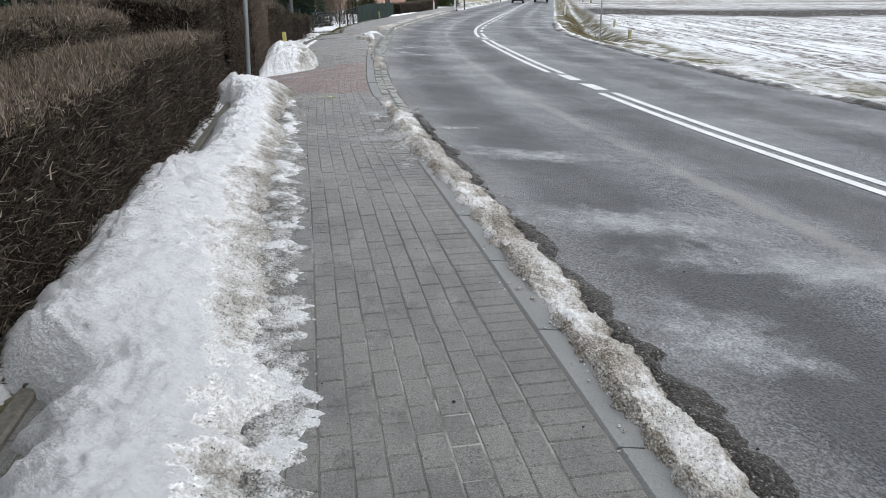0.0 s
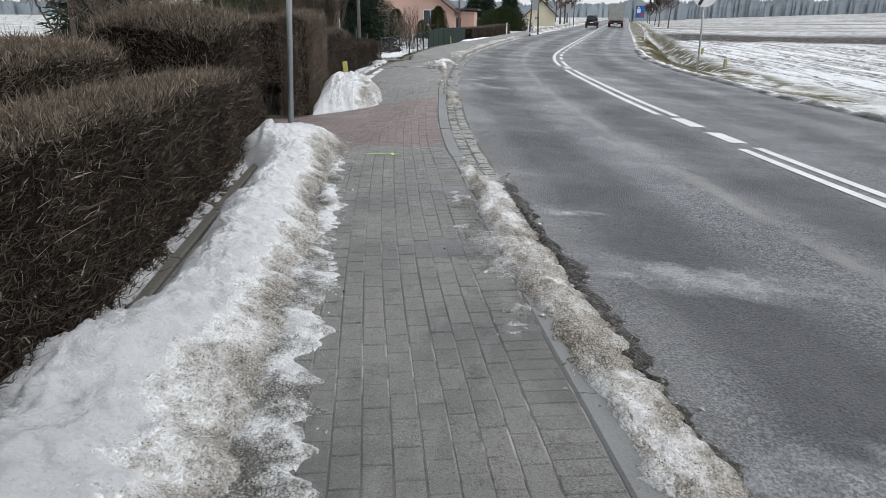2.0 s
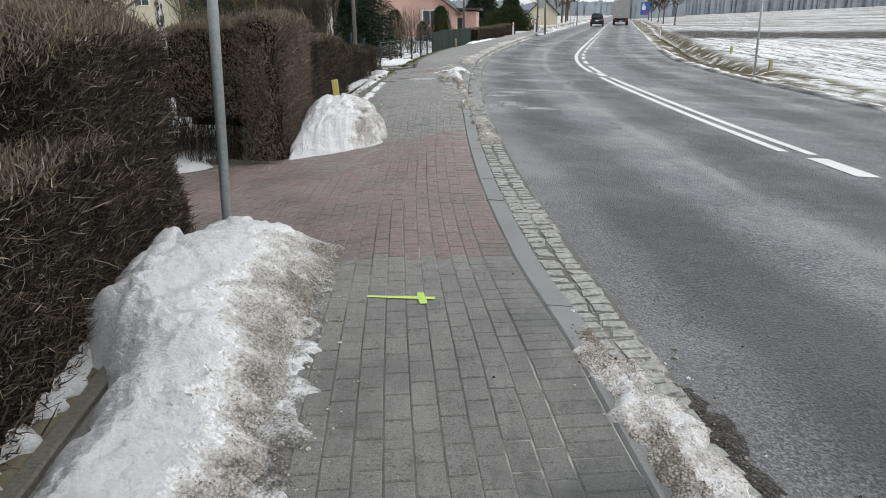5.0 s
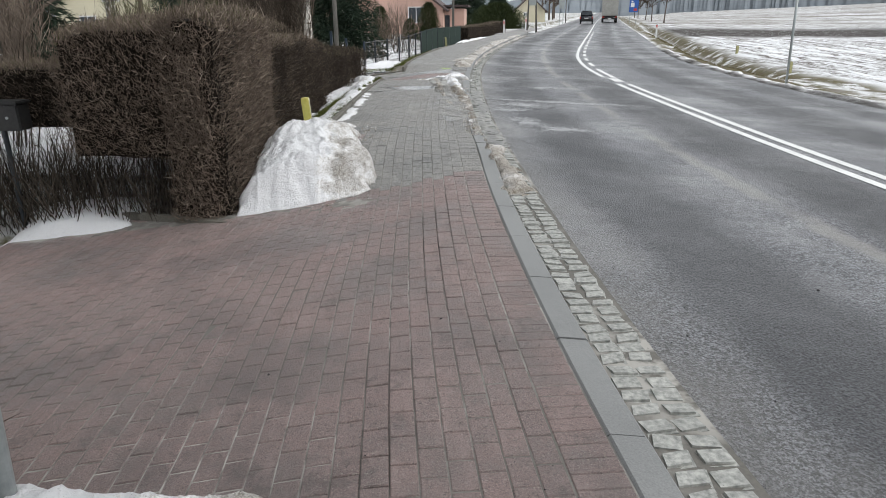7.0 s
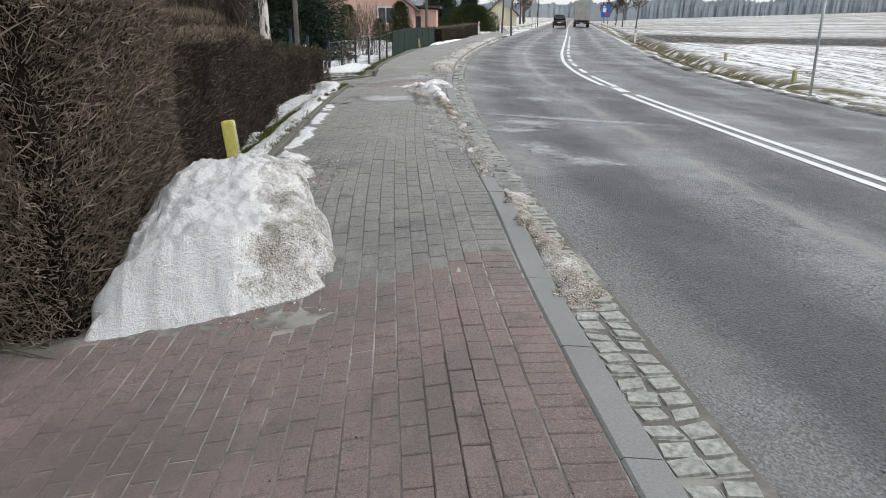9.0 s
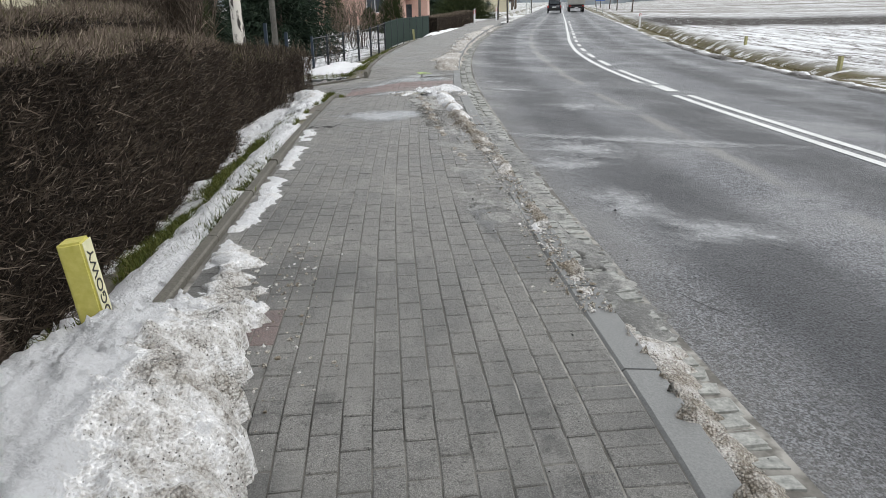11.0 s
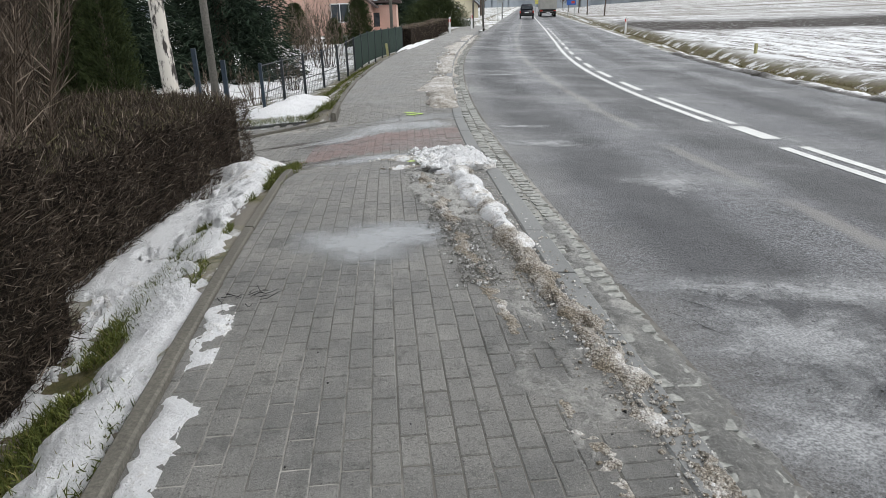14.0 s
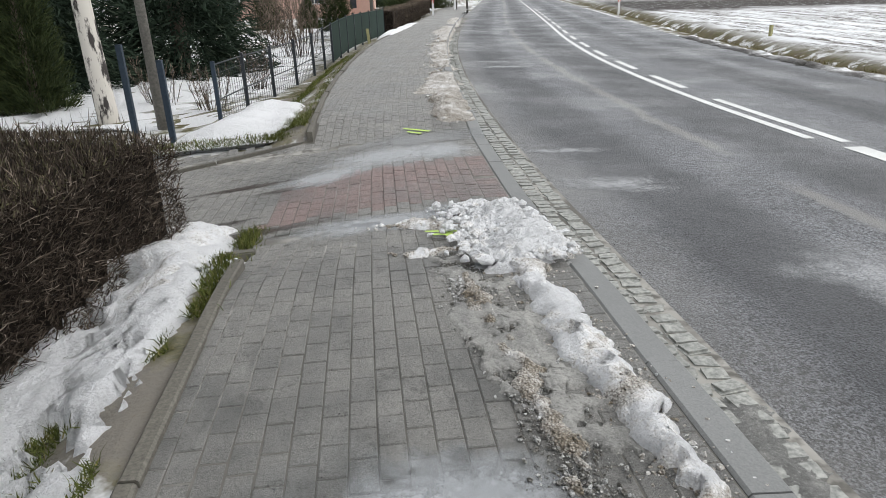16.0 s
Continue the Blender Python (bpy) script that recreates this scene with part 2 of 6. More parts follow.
LINE = mat_simple("road_paint", (0.62, 0.63, 0.62), (0.82, 0.83, 0.82), 70, 0.6, big=3.0)
# hedge twigs in tone steps: dark for shaded sides, pale for lit tops
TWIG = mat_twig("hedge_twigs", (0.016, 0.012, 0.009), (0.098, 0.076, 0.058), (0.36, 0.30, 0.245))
TWIG_MID = mat_twig("mid_tone_twigs", (0.026, 0.020, 0.015), (0.140, 0.110, 0.084), (0.40, 0.335, 0.27))
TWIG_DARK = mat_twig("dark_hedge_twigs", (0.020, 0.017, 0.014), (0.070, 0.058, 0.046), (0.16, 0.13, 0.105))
TWIG_TOP = mat_twig("pale_lit_twigs", (0.085, 0.066, 0.052), (0.215, 0.170, 0.135), (0.40, 0.34, 0.28))
TWIG_GREEN = mat_twig("green_twig_tips", (0.050, 0.050, 0.026), (0.14, 0.130, 0.070), (0.23, 0.205, 0.125))
# near-black colour paints the shade deep inside a hedge
CORE = mat_simple("hedge_shade_core", (0.006, 0.005, 0.004), (0.016, 0.012, 0.009), 30, 0.95, spec=0.1)
NEEDLE = mat_twig("spruce_needles", (0.012, 0.022, 0.014), (0.035, 0.055, 0.035), (0.07, 0.09, 0.06))
THUJA = mat_twig("thuja_leaves", (0.018, 0.028, 0.010), (0.05, 0.066, 0.022), (0.09, 0.10, 0.04))
GRASSM = mat_twig("grass_blades", (0.045, 0.060, 0.015), (0.13, 0.145, 0.035), (0.25, 0.21, 0.09))
DRYGRASS = mat_twig("dry_grass_blades", (0.060, 0.055, 0.020), (0.16, 0.135, 0.06), (0.30, 0.25, 0.13))
BARK = mat_simple("bark", (0.06, 0.045, 0.035), (0.14, 0.11, 0.085), 30, 0.9)
STEEL = mat_simple("galvanised_steel", (0.30, 0.33, 0.33), (0.42, 0.45, 0.45), 40, 0.5, 0.4, 0.05)
YELLOW = mat_simple("yellow_paint", (0.50, 0.46, 0.10), (0.62, 0.57, 0.17), 35, 0.6, bump=0.15, big=9)
OLIVE = mat_simple("weathered_yellow_paint", (0.26, 0.25, 0.12), (0.42, 0.40, 0.20), 30, 0.7, bump=0.2, big=7)
PALE = mat_simple("pale_yellow_paint", (0.60, 0.58, 0.36), (0.70, 0.68, 0.46), 35, 0.6, bump=0.15, big=9)
BLACK = mat_simple("black_paint", (0.012, 0.012, 0.013), (0.03, 0.03, 0.03), 40, 0.5, bump=0.05)
WHITE = mat_simple("white_paint", (0.70, 0.71, 0.72), (0.82, 0.82, 0.82), 40, 0.5, bump=0.05)
REDP = mat_simple("red_paint", (0.45, 0.03, 0.02), (0.55, 0.05, 0.03), 40, 0.4, bump=0.05)
BLUE = mat_simple("blue_paint", (0.02, 0.09, 0.36), (0.03, 0.12, 0.45), 40, 0.4, bump=0.05)
SLATE = mat_simple("slate_blue_steel", (0.022, 0.036, 0.055), (0.04, 0.06, 0.085), 40, 0.5, 0.2, 0.05)
FENCE = mat_simple("dark_fence_steel", (0.02, 0.025, 0.03), (0.05, 0.06, 0.07), 40, 0.5, 0.3, 0.05)
GREENNET = mat_simple("green_mesh", (0.012, 0.028, 0.022), (0.022, 0.045, 0.036), 40, 0.7, 0.0, 0.05)
PINK = mat_simple("pink_render", (0.56, 0.36, 0.30), (0.64, 0.43, 0.36), 8, 0.85, big=0.5)
CREAM = mat_simple("cream_render", (0.60, 0.55, 0.40), (0.68, 0.63, 0.48), 8, 0.85, big=0.5)
ROOF = mat_simple("roof_tiles", (0.05, 0.035, 0.035), (0.10, 0.07, 0.065), 6, 0.7)
GLASS = mat_simple("window_glass", (0.03, 0.04, 0.05), (0.08, 0.09, 0.10), 3, 0.1, bump=0.0)
TARP = mat_simple("grey_tarpaulin", (0.30, 0.30, 0.28), (0.40, 0.40, 0.37), 6, 0.7)
RUBBER = mat_simple("rubber", (0.012, 0.012, 0.012), (0.03, 0.03, 0.03), 30, 0.8)
CARPAINT = mat_simple("dark_car_paint", (0.012, 0.014, 0.02), (0.03, 0.032, 0.04), 10, 0.25, 0.2, 0.0)
POLEWOOD = mat_simple("weathered_pole", (0.10, 0.095, 0.085), (0.20, 0.19, 0.17), 30, 0.85)
SPRAY = mat_simple("yellow_green_spray_paint", (0.40, 0.58, 0.10), (0.56, 0.76, 0.18), 60, 0.7)
CRACK = mat_simple("dark_crack", (0.012, 0.012, 0.012), (0.03, 0.03, 0.03), 40, 0.9)


def mat_birch():
    k = Nodes("birch_bark", 0.75)
    v = k.noise(5.0, 5, 0.7, k.scaled(1.0, 1.0, 0.35))
    c = k.mix(k.ramp(v, 0.50, 0.57), (0.58, 0.55, 0.50), (0.035, 0.03, 0.028))
    return k.done(c, v, 0.5, 0.02)


def mat_water():
    """A film of clear water: the surface below shows through, gloss by Fresnel."""
    k = Nodes("shallow_water")
    g, t, mx, fr = k.n.new("ShaderNodeBsdfGlossy"), k.n.new("ShaderNodeBsdfTransparent"), k.n.new("ShaderNodeMixShader"), k.n.new("ShaderNodeFresnel")
    fr.inputs[0].default_value = 1.6
    t.inputs[0].default_value = (0.97, 0.975, 0.98, 1)
    k.put(g.inputs["Roughness"], k.ramp(k.noise(6, 4), 0.4, 0.7, 0.04, 0.16))
    soft = k.ramp(k.math('ADD', k.attr("inner"), k.math('MULTIPLY', k.math('SUBTRACT', k.noise(14, 6, 0.7), 0.5), 1.2)), 0.05, 0.55)
    k.l.new(k.math('MULTIPLY', fr.outputs[0], soft), mx.inputs[0])
    k.l.new(t.outputs[0], mx.inputs[1])
    k.l.new(g.outputs[0], mx.inputs[2])
    k.l.new(mx.outputs[0], k.n["Material Output"].inputs[0])
    return k.m


def mat_salt():
    k = Nodes("salt_stain")
    t, mx = k.n.new("ShaderNodeBsdfTransparent"), k.n.new("ShaderNodeMixShader")
    k.done(k.mix(k.ramp(k.noise(75, 4, 0.75), 0.42, 0.58), (0.17, 0.175, 0.185), (0.43, 0.44, 0.45)), rough=k.ramp(k.noise(8, 3), 0.4, 0.6, 0.22, 0.5))
    soft = k.ramp(k.math('ADD', k.attr("inner"), k.math('MULTIPLY', k.math('SUBTRACT', k.noise(5, 9, 0.78), 0.5), 2.4)), 0.05, 0.90, 0.0, 0.80)
    k.l.new(soft, mx.inputs[0])
    k.l.new(t.outputs[0], mx.inputs[1])
    k.l.new(k.b.outputs[0], mx.inputs[2])
    k.l.new(mx.outputs[0], k.n["Material Output"].inputs[0])
    return k.m


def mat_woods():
    k = Nodes("hazed_woods", 1.0, spec=0.0)
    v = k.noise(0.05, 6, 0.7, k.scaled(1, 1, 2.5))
    # air haze is painted into the tree colour as pale grey-blue
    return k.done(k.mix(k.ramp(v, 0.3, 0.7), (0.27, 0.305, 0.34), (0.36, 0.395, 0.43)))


def mat_frost_sheen():
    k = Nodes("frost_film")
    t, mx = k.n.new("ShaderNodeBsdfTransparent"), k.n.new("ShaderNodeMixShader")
    # base colour holds white frost and a painted sky sheen
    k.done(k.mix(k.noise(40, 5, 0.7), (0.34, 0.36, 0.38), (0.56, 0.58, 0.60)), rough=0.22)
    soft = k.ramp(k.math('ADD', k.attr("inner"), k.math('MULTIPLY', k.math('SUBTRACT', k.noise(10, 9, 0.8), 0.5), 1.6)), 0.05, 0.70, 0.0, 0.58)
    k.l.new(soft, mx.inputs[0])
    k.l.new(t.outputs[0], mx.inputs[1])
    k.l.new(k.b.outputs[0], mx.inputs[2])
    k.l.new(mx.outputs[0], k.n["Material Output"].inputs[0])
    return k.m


FROST_SHEEN = mat_frost_sheen()
def mat_wet():
    k = Nodes("wet_brown_film")
    t, mx = k.n.new("ShaderNodeBsdfTransparent"), k.n.new("ShaderNodeMixShader")
    k.done(k.mix(k.noise(50, 5, 0.7), (0.035, 0.026, 0.022), (0.085, 0.062, 0.052)), rough=0.3)
    soft = k.ramp(k.math('ADD', k.attr("inner"), k.math('MULTIPLY', k.math('SUBTRACT', k.noise(16, 8, 0.8), 0.5), 1.8)), 0.1, 0.8, 0.0, 0.8)
    k.l.new(soft, mx.inputs[0])
    k.l.new(t.outputs[0], mx.inputs[1])
    k.l.new(k.b.outputs[0], mx.inputs[2])
    k.l.new(mx.outputs[0], k.n["Material Output"].inputs[0])
    return k.m


WETFILM = mat_wet()
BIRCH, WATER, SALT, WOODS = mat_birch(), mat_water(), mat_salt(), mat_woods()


# ---- geometry helpers ----
def link(name, verts, faces, mat, parent=None, label="", smooth=False, attrs=None):
    me = bpy.data.meshes.new(name)
    me.from_pydata([tuple(map(float, v)) for v in verts] if not isinstance(verts, np.ndarray) else verts.tolist(), [], faces if isinstance(faces, list) else faces.tolist())
    me.materials.append(mat)
    if smooth:
        me.polygons.foreach_set("use_smooth", [True] * len(me.polygons))
    for key, vals in (attrs or {}).items():
        me.attributes.new(key, 'FLOAT', 'POINT').data.foreach_set("value", np.asarray(vals, dtype=np.float32))
    me.update()
    ob = new(name, me)
    if parent:
        ob.parent = parent
    if label:
        ob["label"] = label
    return ob


def part(name, bm, mat, parent=None, label="", smooth=False):
    me = bpy.data.meshes.new(name)
    bm.normal_update()
    bm.to_mesh(me)
    bm.free()
    me.materials.append(mat)
    if smooth:
        me.polygons.foreach_set("use_smooth", [True] * len(me.polygons))
    ob = new(name, me)
    if parent:
        ob.parent = parent
    if label:
        ob["label"] = label
    return ob


def box(bm, x0, x1, y0, y1, z0, z1, bevel=0.0, m=None):
    r = bmesh.ops.create_cube(bm, size=1)
    bmesh.ops.scale(bm, vec=(x1 - x0, y1 - y0, z1 - z0), verts=r["verts"])
    bmesh.ops.translate(bm, vec=((x0 + x1) / 2, (y0 + y1) / 2, (z0 + z1) / 2), verts=r["verts"])
    vs = r["verts"]
    if bevel:
        es = list({e for v in vs for e in v.link_edges})
        r2 = bmesh.ops.bevel(bm, geom=es, offset=bevel, segments=2, affect='EDGES')
        vs = list({v for f in r2["faces"] for v in f.verts} | {v for v in vs if v.is_valid})
    if m:
        bmesh.ops.transform(bm, matrix=m, verts=vs)
    return bm


def tube(bm, p0, p1, r0, r1=None, seg=12):
    p0, p1 = Vector(p0), Vector(p1)
    d = p1 - p0
    m = Matrix.Translation((p0 + p1) / 2) @ d.to_track_quat('Z', 'Y').to_matrix().to_4x4()
    bmesh.ops.create_cone(bm, cap_ends=True, segments=seg, radius1=r0, radius2=r0 if r1 is None else r1, depth=d.length, matrix=m)
    return bm


def thing(name, loc, label, category, group="", kind=""):
    ob = new(name)
    ob.empty_display_size = 0.2
    ob.location = loc
    return tagged(ob, label, category, group, kind)


def spline(pts):
    ys, xs = np.array([p[0] for p in pts], float), np.array([p[1] for p in pts], float)
    m = np.gradient(xs, ys)

    def f(y):
        y = np.asarray(y, float)
        i = np.clip(np.searchsorted(ys, y) - 1, 0, len(ys) - 2)
        h = ys[i + 1] - ys[i]
        t = (y - ys[i]) / h
        c = (2 * t**3 - 3 * t**2 + 1) * xs[i] + (t**3 - 2 * t**2 + t) * h * m[i] + (-2 * t**3 + 3 * t**2) * xs[i + 1] + (t**3 - t**2) * h * m[i + 1]
        c = np.where(y < ys[0], xs[0] + m[0] * (y - ys[0]), c)
        return np.where(y > ys[-1], xs[-1] + m[-1] * (y - ys[-1]), c)
    return f


def smooth(a, b, v):
    t = np.clip((np.asarray(v, float) - a) / (b - a), 0, 1)
    return t * t * (3 - 2 * t)


LATTICE = np.random.default_rng(11).uniform(-1, 1, (256, 256))


def vnoise(x, y):
    """Value noise on a lattice, about -1..1."""
    xi, yi = np.floor(x).astype(int), np.floor(y).astype(int)
    fx, fy = x - xi, y - yi
    fx, fy = fx * fx * (3 - 2 * fx), fy * fy * (3 - 2 * fy)
    g = lambda i, j: LATTICE[i % 256, j % 256]
    return (g(xi, yi) * (1 - fx) + g(xi + 1, yi) * fx) * (1 - fy) + (g(xi, yi + 1) * (1 - fx) + g(xi + 1, yi + 1) * fx) * fy


def wob(x, y, s, seed=0.0):
    """Smooth noise in about -1..1 with some finer detail, vectorised."""
    x, y = np.asarray(x, float) * s + seed * 17.37, np.asarray(y, float) * s + seed * 5.91
    c, n = 0.8, 0.6
    return vnoise(x, y) * 1.0 + vnoise(x * 2.1 * c + y * n, y * 2.1 * c - x * n) * 0.45 + vnoise(x * 4.3, y * 4.3) * 0.2


# ---- plan: x of the long lines as functions of y ----
KX = spline([(-8, 2.35), (-3, 1.42), (1.5, 0.57), (4.2, 0.05), (6.5, -0.42), (9.5, -0.95), (12.2, -1.36), (15.3, -1.70), (19, -2.03), (23, -2.24), (28, -2.38), (34, -2.25), (38, -2.02), (42, -1.70), (50, -0.80), (60, 0.62), (70, 2.25), (100, 7.0)])
CX = spline([(-8, 6.6), (0, 4.95), (5.6, 3.86), (8, 3.40), (12.2, 2.80), (16.4, 2.32), (21, 1.96), (27, 1.63), (32, 1.62), (37, 1.95), (43.5, 2.75), (53, 4.2), (69, 6.7), (110, 13.0), (200, 27.5)])
EX = spline([(-8, 0.35), (-3, -0.55), (2, -1.40), (6, -2.20), (8.2, -2.62), (11, -3.1), (15, -3.55), (18, -3.78), (21.4, -4.02), (25.3, -4.17), (29.3, -4.20), (32.5, -4.25), (37.5, -4.12), (44, -3.6), (52, -2.3), (71, 0.45), (100, 5.0)])


def RX(y):
    return CX(y) + 4.1


def rise(y):
    y = np.asarray(y, float)
    return 0.0070 * np.maximum(0, y - 38) * smooth(38, 55, y)


DIP1 = lambda y: smooth(8.8, 10.6, y) * (1 - smooth(14.6, 16.4, y))
DIP2 = lambda y: smooth(24.4, 25.8, y) * (1 - smooth(28.6, 30.0, y))


def walk_z(x, y):
    """Height of the paved footway and its two drives."""
    x, y = np.asarray(x, float), np.asarray(y, float)
    d1, d2 = DIP1(y), DIP2(y)
    z = -0.10 * d1 - 0.10 * d2 + rise(y)
    z = z - d1 * 0.125 * np.maximum(0, -2.0 - x) - d2 * 0.09 * np.maximum(0, -3.4 - x)
    return z + 0.006 * wob(x, y, 0.9, 2)


def road_z(x, y):
    return -0.155 - 0.034 * (np.asarray(x, float) - KX(y) - 0.45) + rise(y)


# ---- ground: one sheet to the horizon ----
def ground_z(side, d, x, y):
    if side < 0:      # left of the edging; d: distance from it
        z = -0.03 - 0.22 * smooth(0.15, 0.75, d) - 0.12 * smooth(0.8, 2.5, d) + rise(y) + 0.03 * wob(x, y, 1.1)
        dr = np.maximum(smooth(9.8, 10.6, y) * (1 - smooth(15.3, 15.9, y)), smooth(25.0, 25.6, y) * (1 - smooth(28.7, 29.3, y)))
        k = dr * (1 - smooth(2.8, 4.5, d))
        return z * (1 - k) + (walk_z(x, y) - 0.09) * k
    edge = road_z(RX(y), y)
    dit = smooth(30, 40, y) * (1 - smooth(95, 130, y))
    ditch = -0.65 * dit * np.exp(-((d - 2.6) / 0.9) ** 2) - 0.25 * smooth(0.3, 2.5, d) - 0.35 * smooth(3, 25, d)
    far = 0.036 * np.minimum(x, 0.9 * np.maximum(y, 60)) - 0.005 * y
    near = edge - 0.02 + ditch + 0.05 * wob(x, y, 0.8, 4) * smooth(0.2, 1.2, d) * (1 - smooth(60, 150, d))
    k = smooth(90, 420, np.hypot(x, y))
    return near * (1 - k) + far * k


gy = np.concatenate([np.arange(-60, -6, 6.0), np.arange(-6, 60, 0.3), np.geomspace(60, 1500, 60)])
left = np.concatenate([-np.geomspace(900, 8, 16), -np.linspace(7, 0.6, 24), -np.linspace(0.5, 0.10, 6)])
right = np.concatenate([np.linspace(0.0, 6, 40), np.geomspace(6.4, 1800, 40)])
cols = []
for d in left:
    x = EX(gy) + d
    cols.append(np.stack([x, gy, ground_z(-1, -d, x, gy), np.full_like(gy, 0.0), np.full_like(gy, 0.15 if -d > 1 else 0.85)], 1))
for f in (0.0, 0.5, 1.0):
    x = EX(gy) + 0.05 + f * (RX(gy) - EX(gy) - 0.2)
    cols.append(np.stack([x, gy, road_z(x, gy) - 0.30, np.zeros_like(gy), np.zeros_like(gy)], 1))
for d in right:
    x = RX(gy) + d
    gr = smooth(0.15, 0.4, d) * (1 - smooth(3.4, 4.4, d)) * (0.35 + 0.65 * smooth(24, 30, gy)) * (1 - np.exp(-((d - 2.7) / 0.25) ** 2))
    cols.append(np.stack([x, gy, ground_z(1, d, x, gy), np.full_like(gy, smooth(2.5, 5.0, d)), gr], 1))
grid = np.stack(cols, 0)
nc, nr = grid.shape[:2]
idx = np.arange(nc * nr).reshape(nc, nr)
quads = np.stack([idx[:-1, :-1], idx[1:, :-1], idx[1:, 1:], idx[:-1, 1:]], -1).reshape(-1, 4)
flat = grid.reshape(-1, 5)
ground = link("ground", flat[:, :3], quads, GROUND, smooth=True, attrs={"field": flat[:, 3], "grass": flat[:, 4]})
tagged(ground, "flat winter farmland with patchy snow and a grassy ditch", "ground", kind="structure")


# ---- carriageway ----
def strip(name, ys, xs_of, z_of, mat, ncol, lift=0.0, thick=0.0, attr=None, parent=None, label=""):
    """A band between two long lines, with ncol columns."""
    a, b = xs_of(ys)
    f = np.linspace(0, 1, ncol)[:, None]
    x = a[None] * (1 - f) + b[None] * f
    y = np.broadcast_to(ys[None], x.shape)
    v = np.stack([x, y, z_of(x, y) + lift], -1).reshape(-1, 3)
    i = np.arange(ncol * len(ys)).reshape(ncol, len(ys))
    q = np.stack([i[:-1, :-1], i[1:, :-1], i[1:, 1:], i[:-1, 1:]], -1).reshape(-1, 4)
    at = {attr: (x - KX(y) - 0.45).reshape(-1)} if attr else None
    return link(name, v, q, mat, parent, label, True, at)


ry = np.concatenate([np.arange(-14, 60, 0.5), np.geomspace(60, 900, 60)])
road = strip("road", ry, lambda y: (KX(y) + 0.12, RX(y)), road_z, ASPHALT, 22, attr="lane")
tagged(road, "worn damp grey asphalt road with pale salt stains", "road", kind="structure")


def line_piece(y0, y1, off, w):
    n = max(2, int((y1 - y0) / 0.8))
    ys = np.linspace(y0, y1, n)
    s = strip("road_line", ys, lambda y: (CX(y) + off - w / 2, CX(y) + off + w / 2), road_z, LINE, 2, lift=0.005, parent=road)
    return s


for a, b in ((-12, 11.7), (15.05, 26.35), (28.4, 60), (60, 250)):
    line_piece(a, b, -0.14, 0.13)
for a, b in ((-12, 11.85), (14.9, 26.4), (28.2, 31.4)):
    line_piece(a, b, 0.14, 0.13)
for a, b in ((12.2, 13.1), (13.65, 14.65), (26.95, 27.95)):
    line_piece(a, b, 0.05, 0.25)
for k in range(14):
    line_piece(32.7 + 3 * k, 34.5 + 3 * k, 0.16, 0.14)

# ---- footway bed, drives ----
py = np.arange(-10, 76, 0.4)


def walk_left(y):
    """Left limit of the paving: the edging, or the depth of a drive."""
    d1 = smooth(9.95, 10.0, y) * (1 - smooth(15.3, 15.35, y))
    d2 = smooth(25.5, 25.55, y) * (1 - smooth(28.95, 29.0, y))
    return EX(y) - 2.6 * d1 - 3.2 * d2


bed = strip("footway", np.unique(np.concatenate([py, [9.95, 10.0, 15.3, 15.35, 25.5, 25.55, 28.95, 29.0]])),
            lambda y: (walk_left(y), KX(y)), walk_z, JOINT, 14, lift=-0.0045)
tagged(bed, "footway of grey and red concrete pavers, damp and gritty", "pavement", kind="structure")

# arc positions along the kerb
sy = np.arange(-10, 76, 0.05)
sx = KX(sy)
arc = np.concatenate([[0], np.cumsum(np.hypot(np.diff(sx), np.diff(sy)))])


def along(s):
    y = np.interp(s, arc, sy)
    x = KX(y)
    t = np.array([float(KX(y + 0.05) - KX(y - 0.05)), 0.1])
    t /= np.hypot(*t)
    return float(x), float(y), t


def paver_mesh(lx, ly, h=0.05, ch=0.0040):
    a, b = lx / 2, ly / 2
    vs = []
    for z, k in ((-h, 0), (-ch, 0), (0, ch)):
        vs += [(-a + k, -b + k, z), (a - k, -b + k, z), (a - k, b - k, z), (-a + k, b - k, z)]
    fs = [(8, 9, 10, 11)]
    for o in (0, 4):
        for i in range(4):
            j = (i + 1) % 4
            fs.append((o + i, o + j, o + 4 + j, o + 4 + i))
    return vs, fs


def is_red(x, y):
    if 9.0 < y < 17:
        return y > 10.42 + 0.14 * (x + 1.3) and (y < 15.35 + 0.42 * (x + 1.7) or x < -3.2)
    if 25 < y < 30:
        return 26.35 + 0.15 * (x + 2.3) < y < 27.75 + 0.25 * (x + 2.3) and x > -4.3
    return False


# sizes of the pavers: laid along the way, and across it beside the kerb
COLUMN, SIDE = (0.0955, 0.1610), (0.1900, 0.0795)
PITCH = 0.0825
rng = np.random.default_rng(3)
shared = {}
for key, (lx, ly) in {"c": COLUMN, "s": SIDE}.items():
    for col, mt in (("g", GREY), ("r", RED)):
        vs, fs = paver_mesh(lx, ly)
        me = bpy.data.meshes.new("brick")
        me.from_pydata(vs, [], fs)
        me.materials.append(mt)
        shared[key + col] = me
rest = {"g": ([], []), "r": ([], [])}
singles = 0


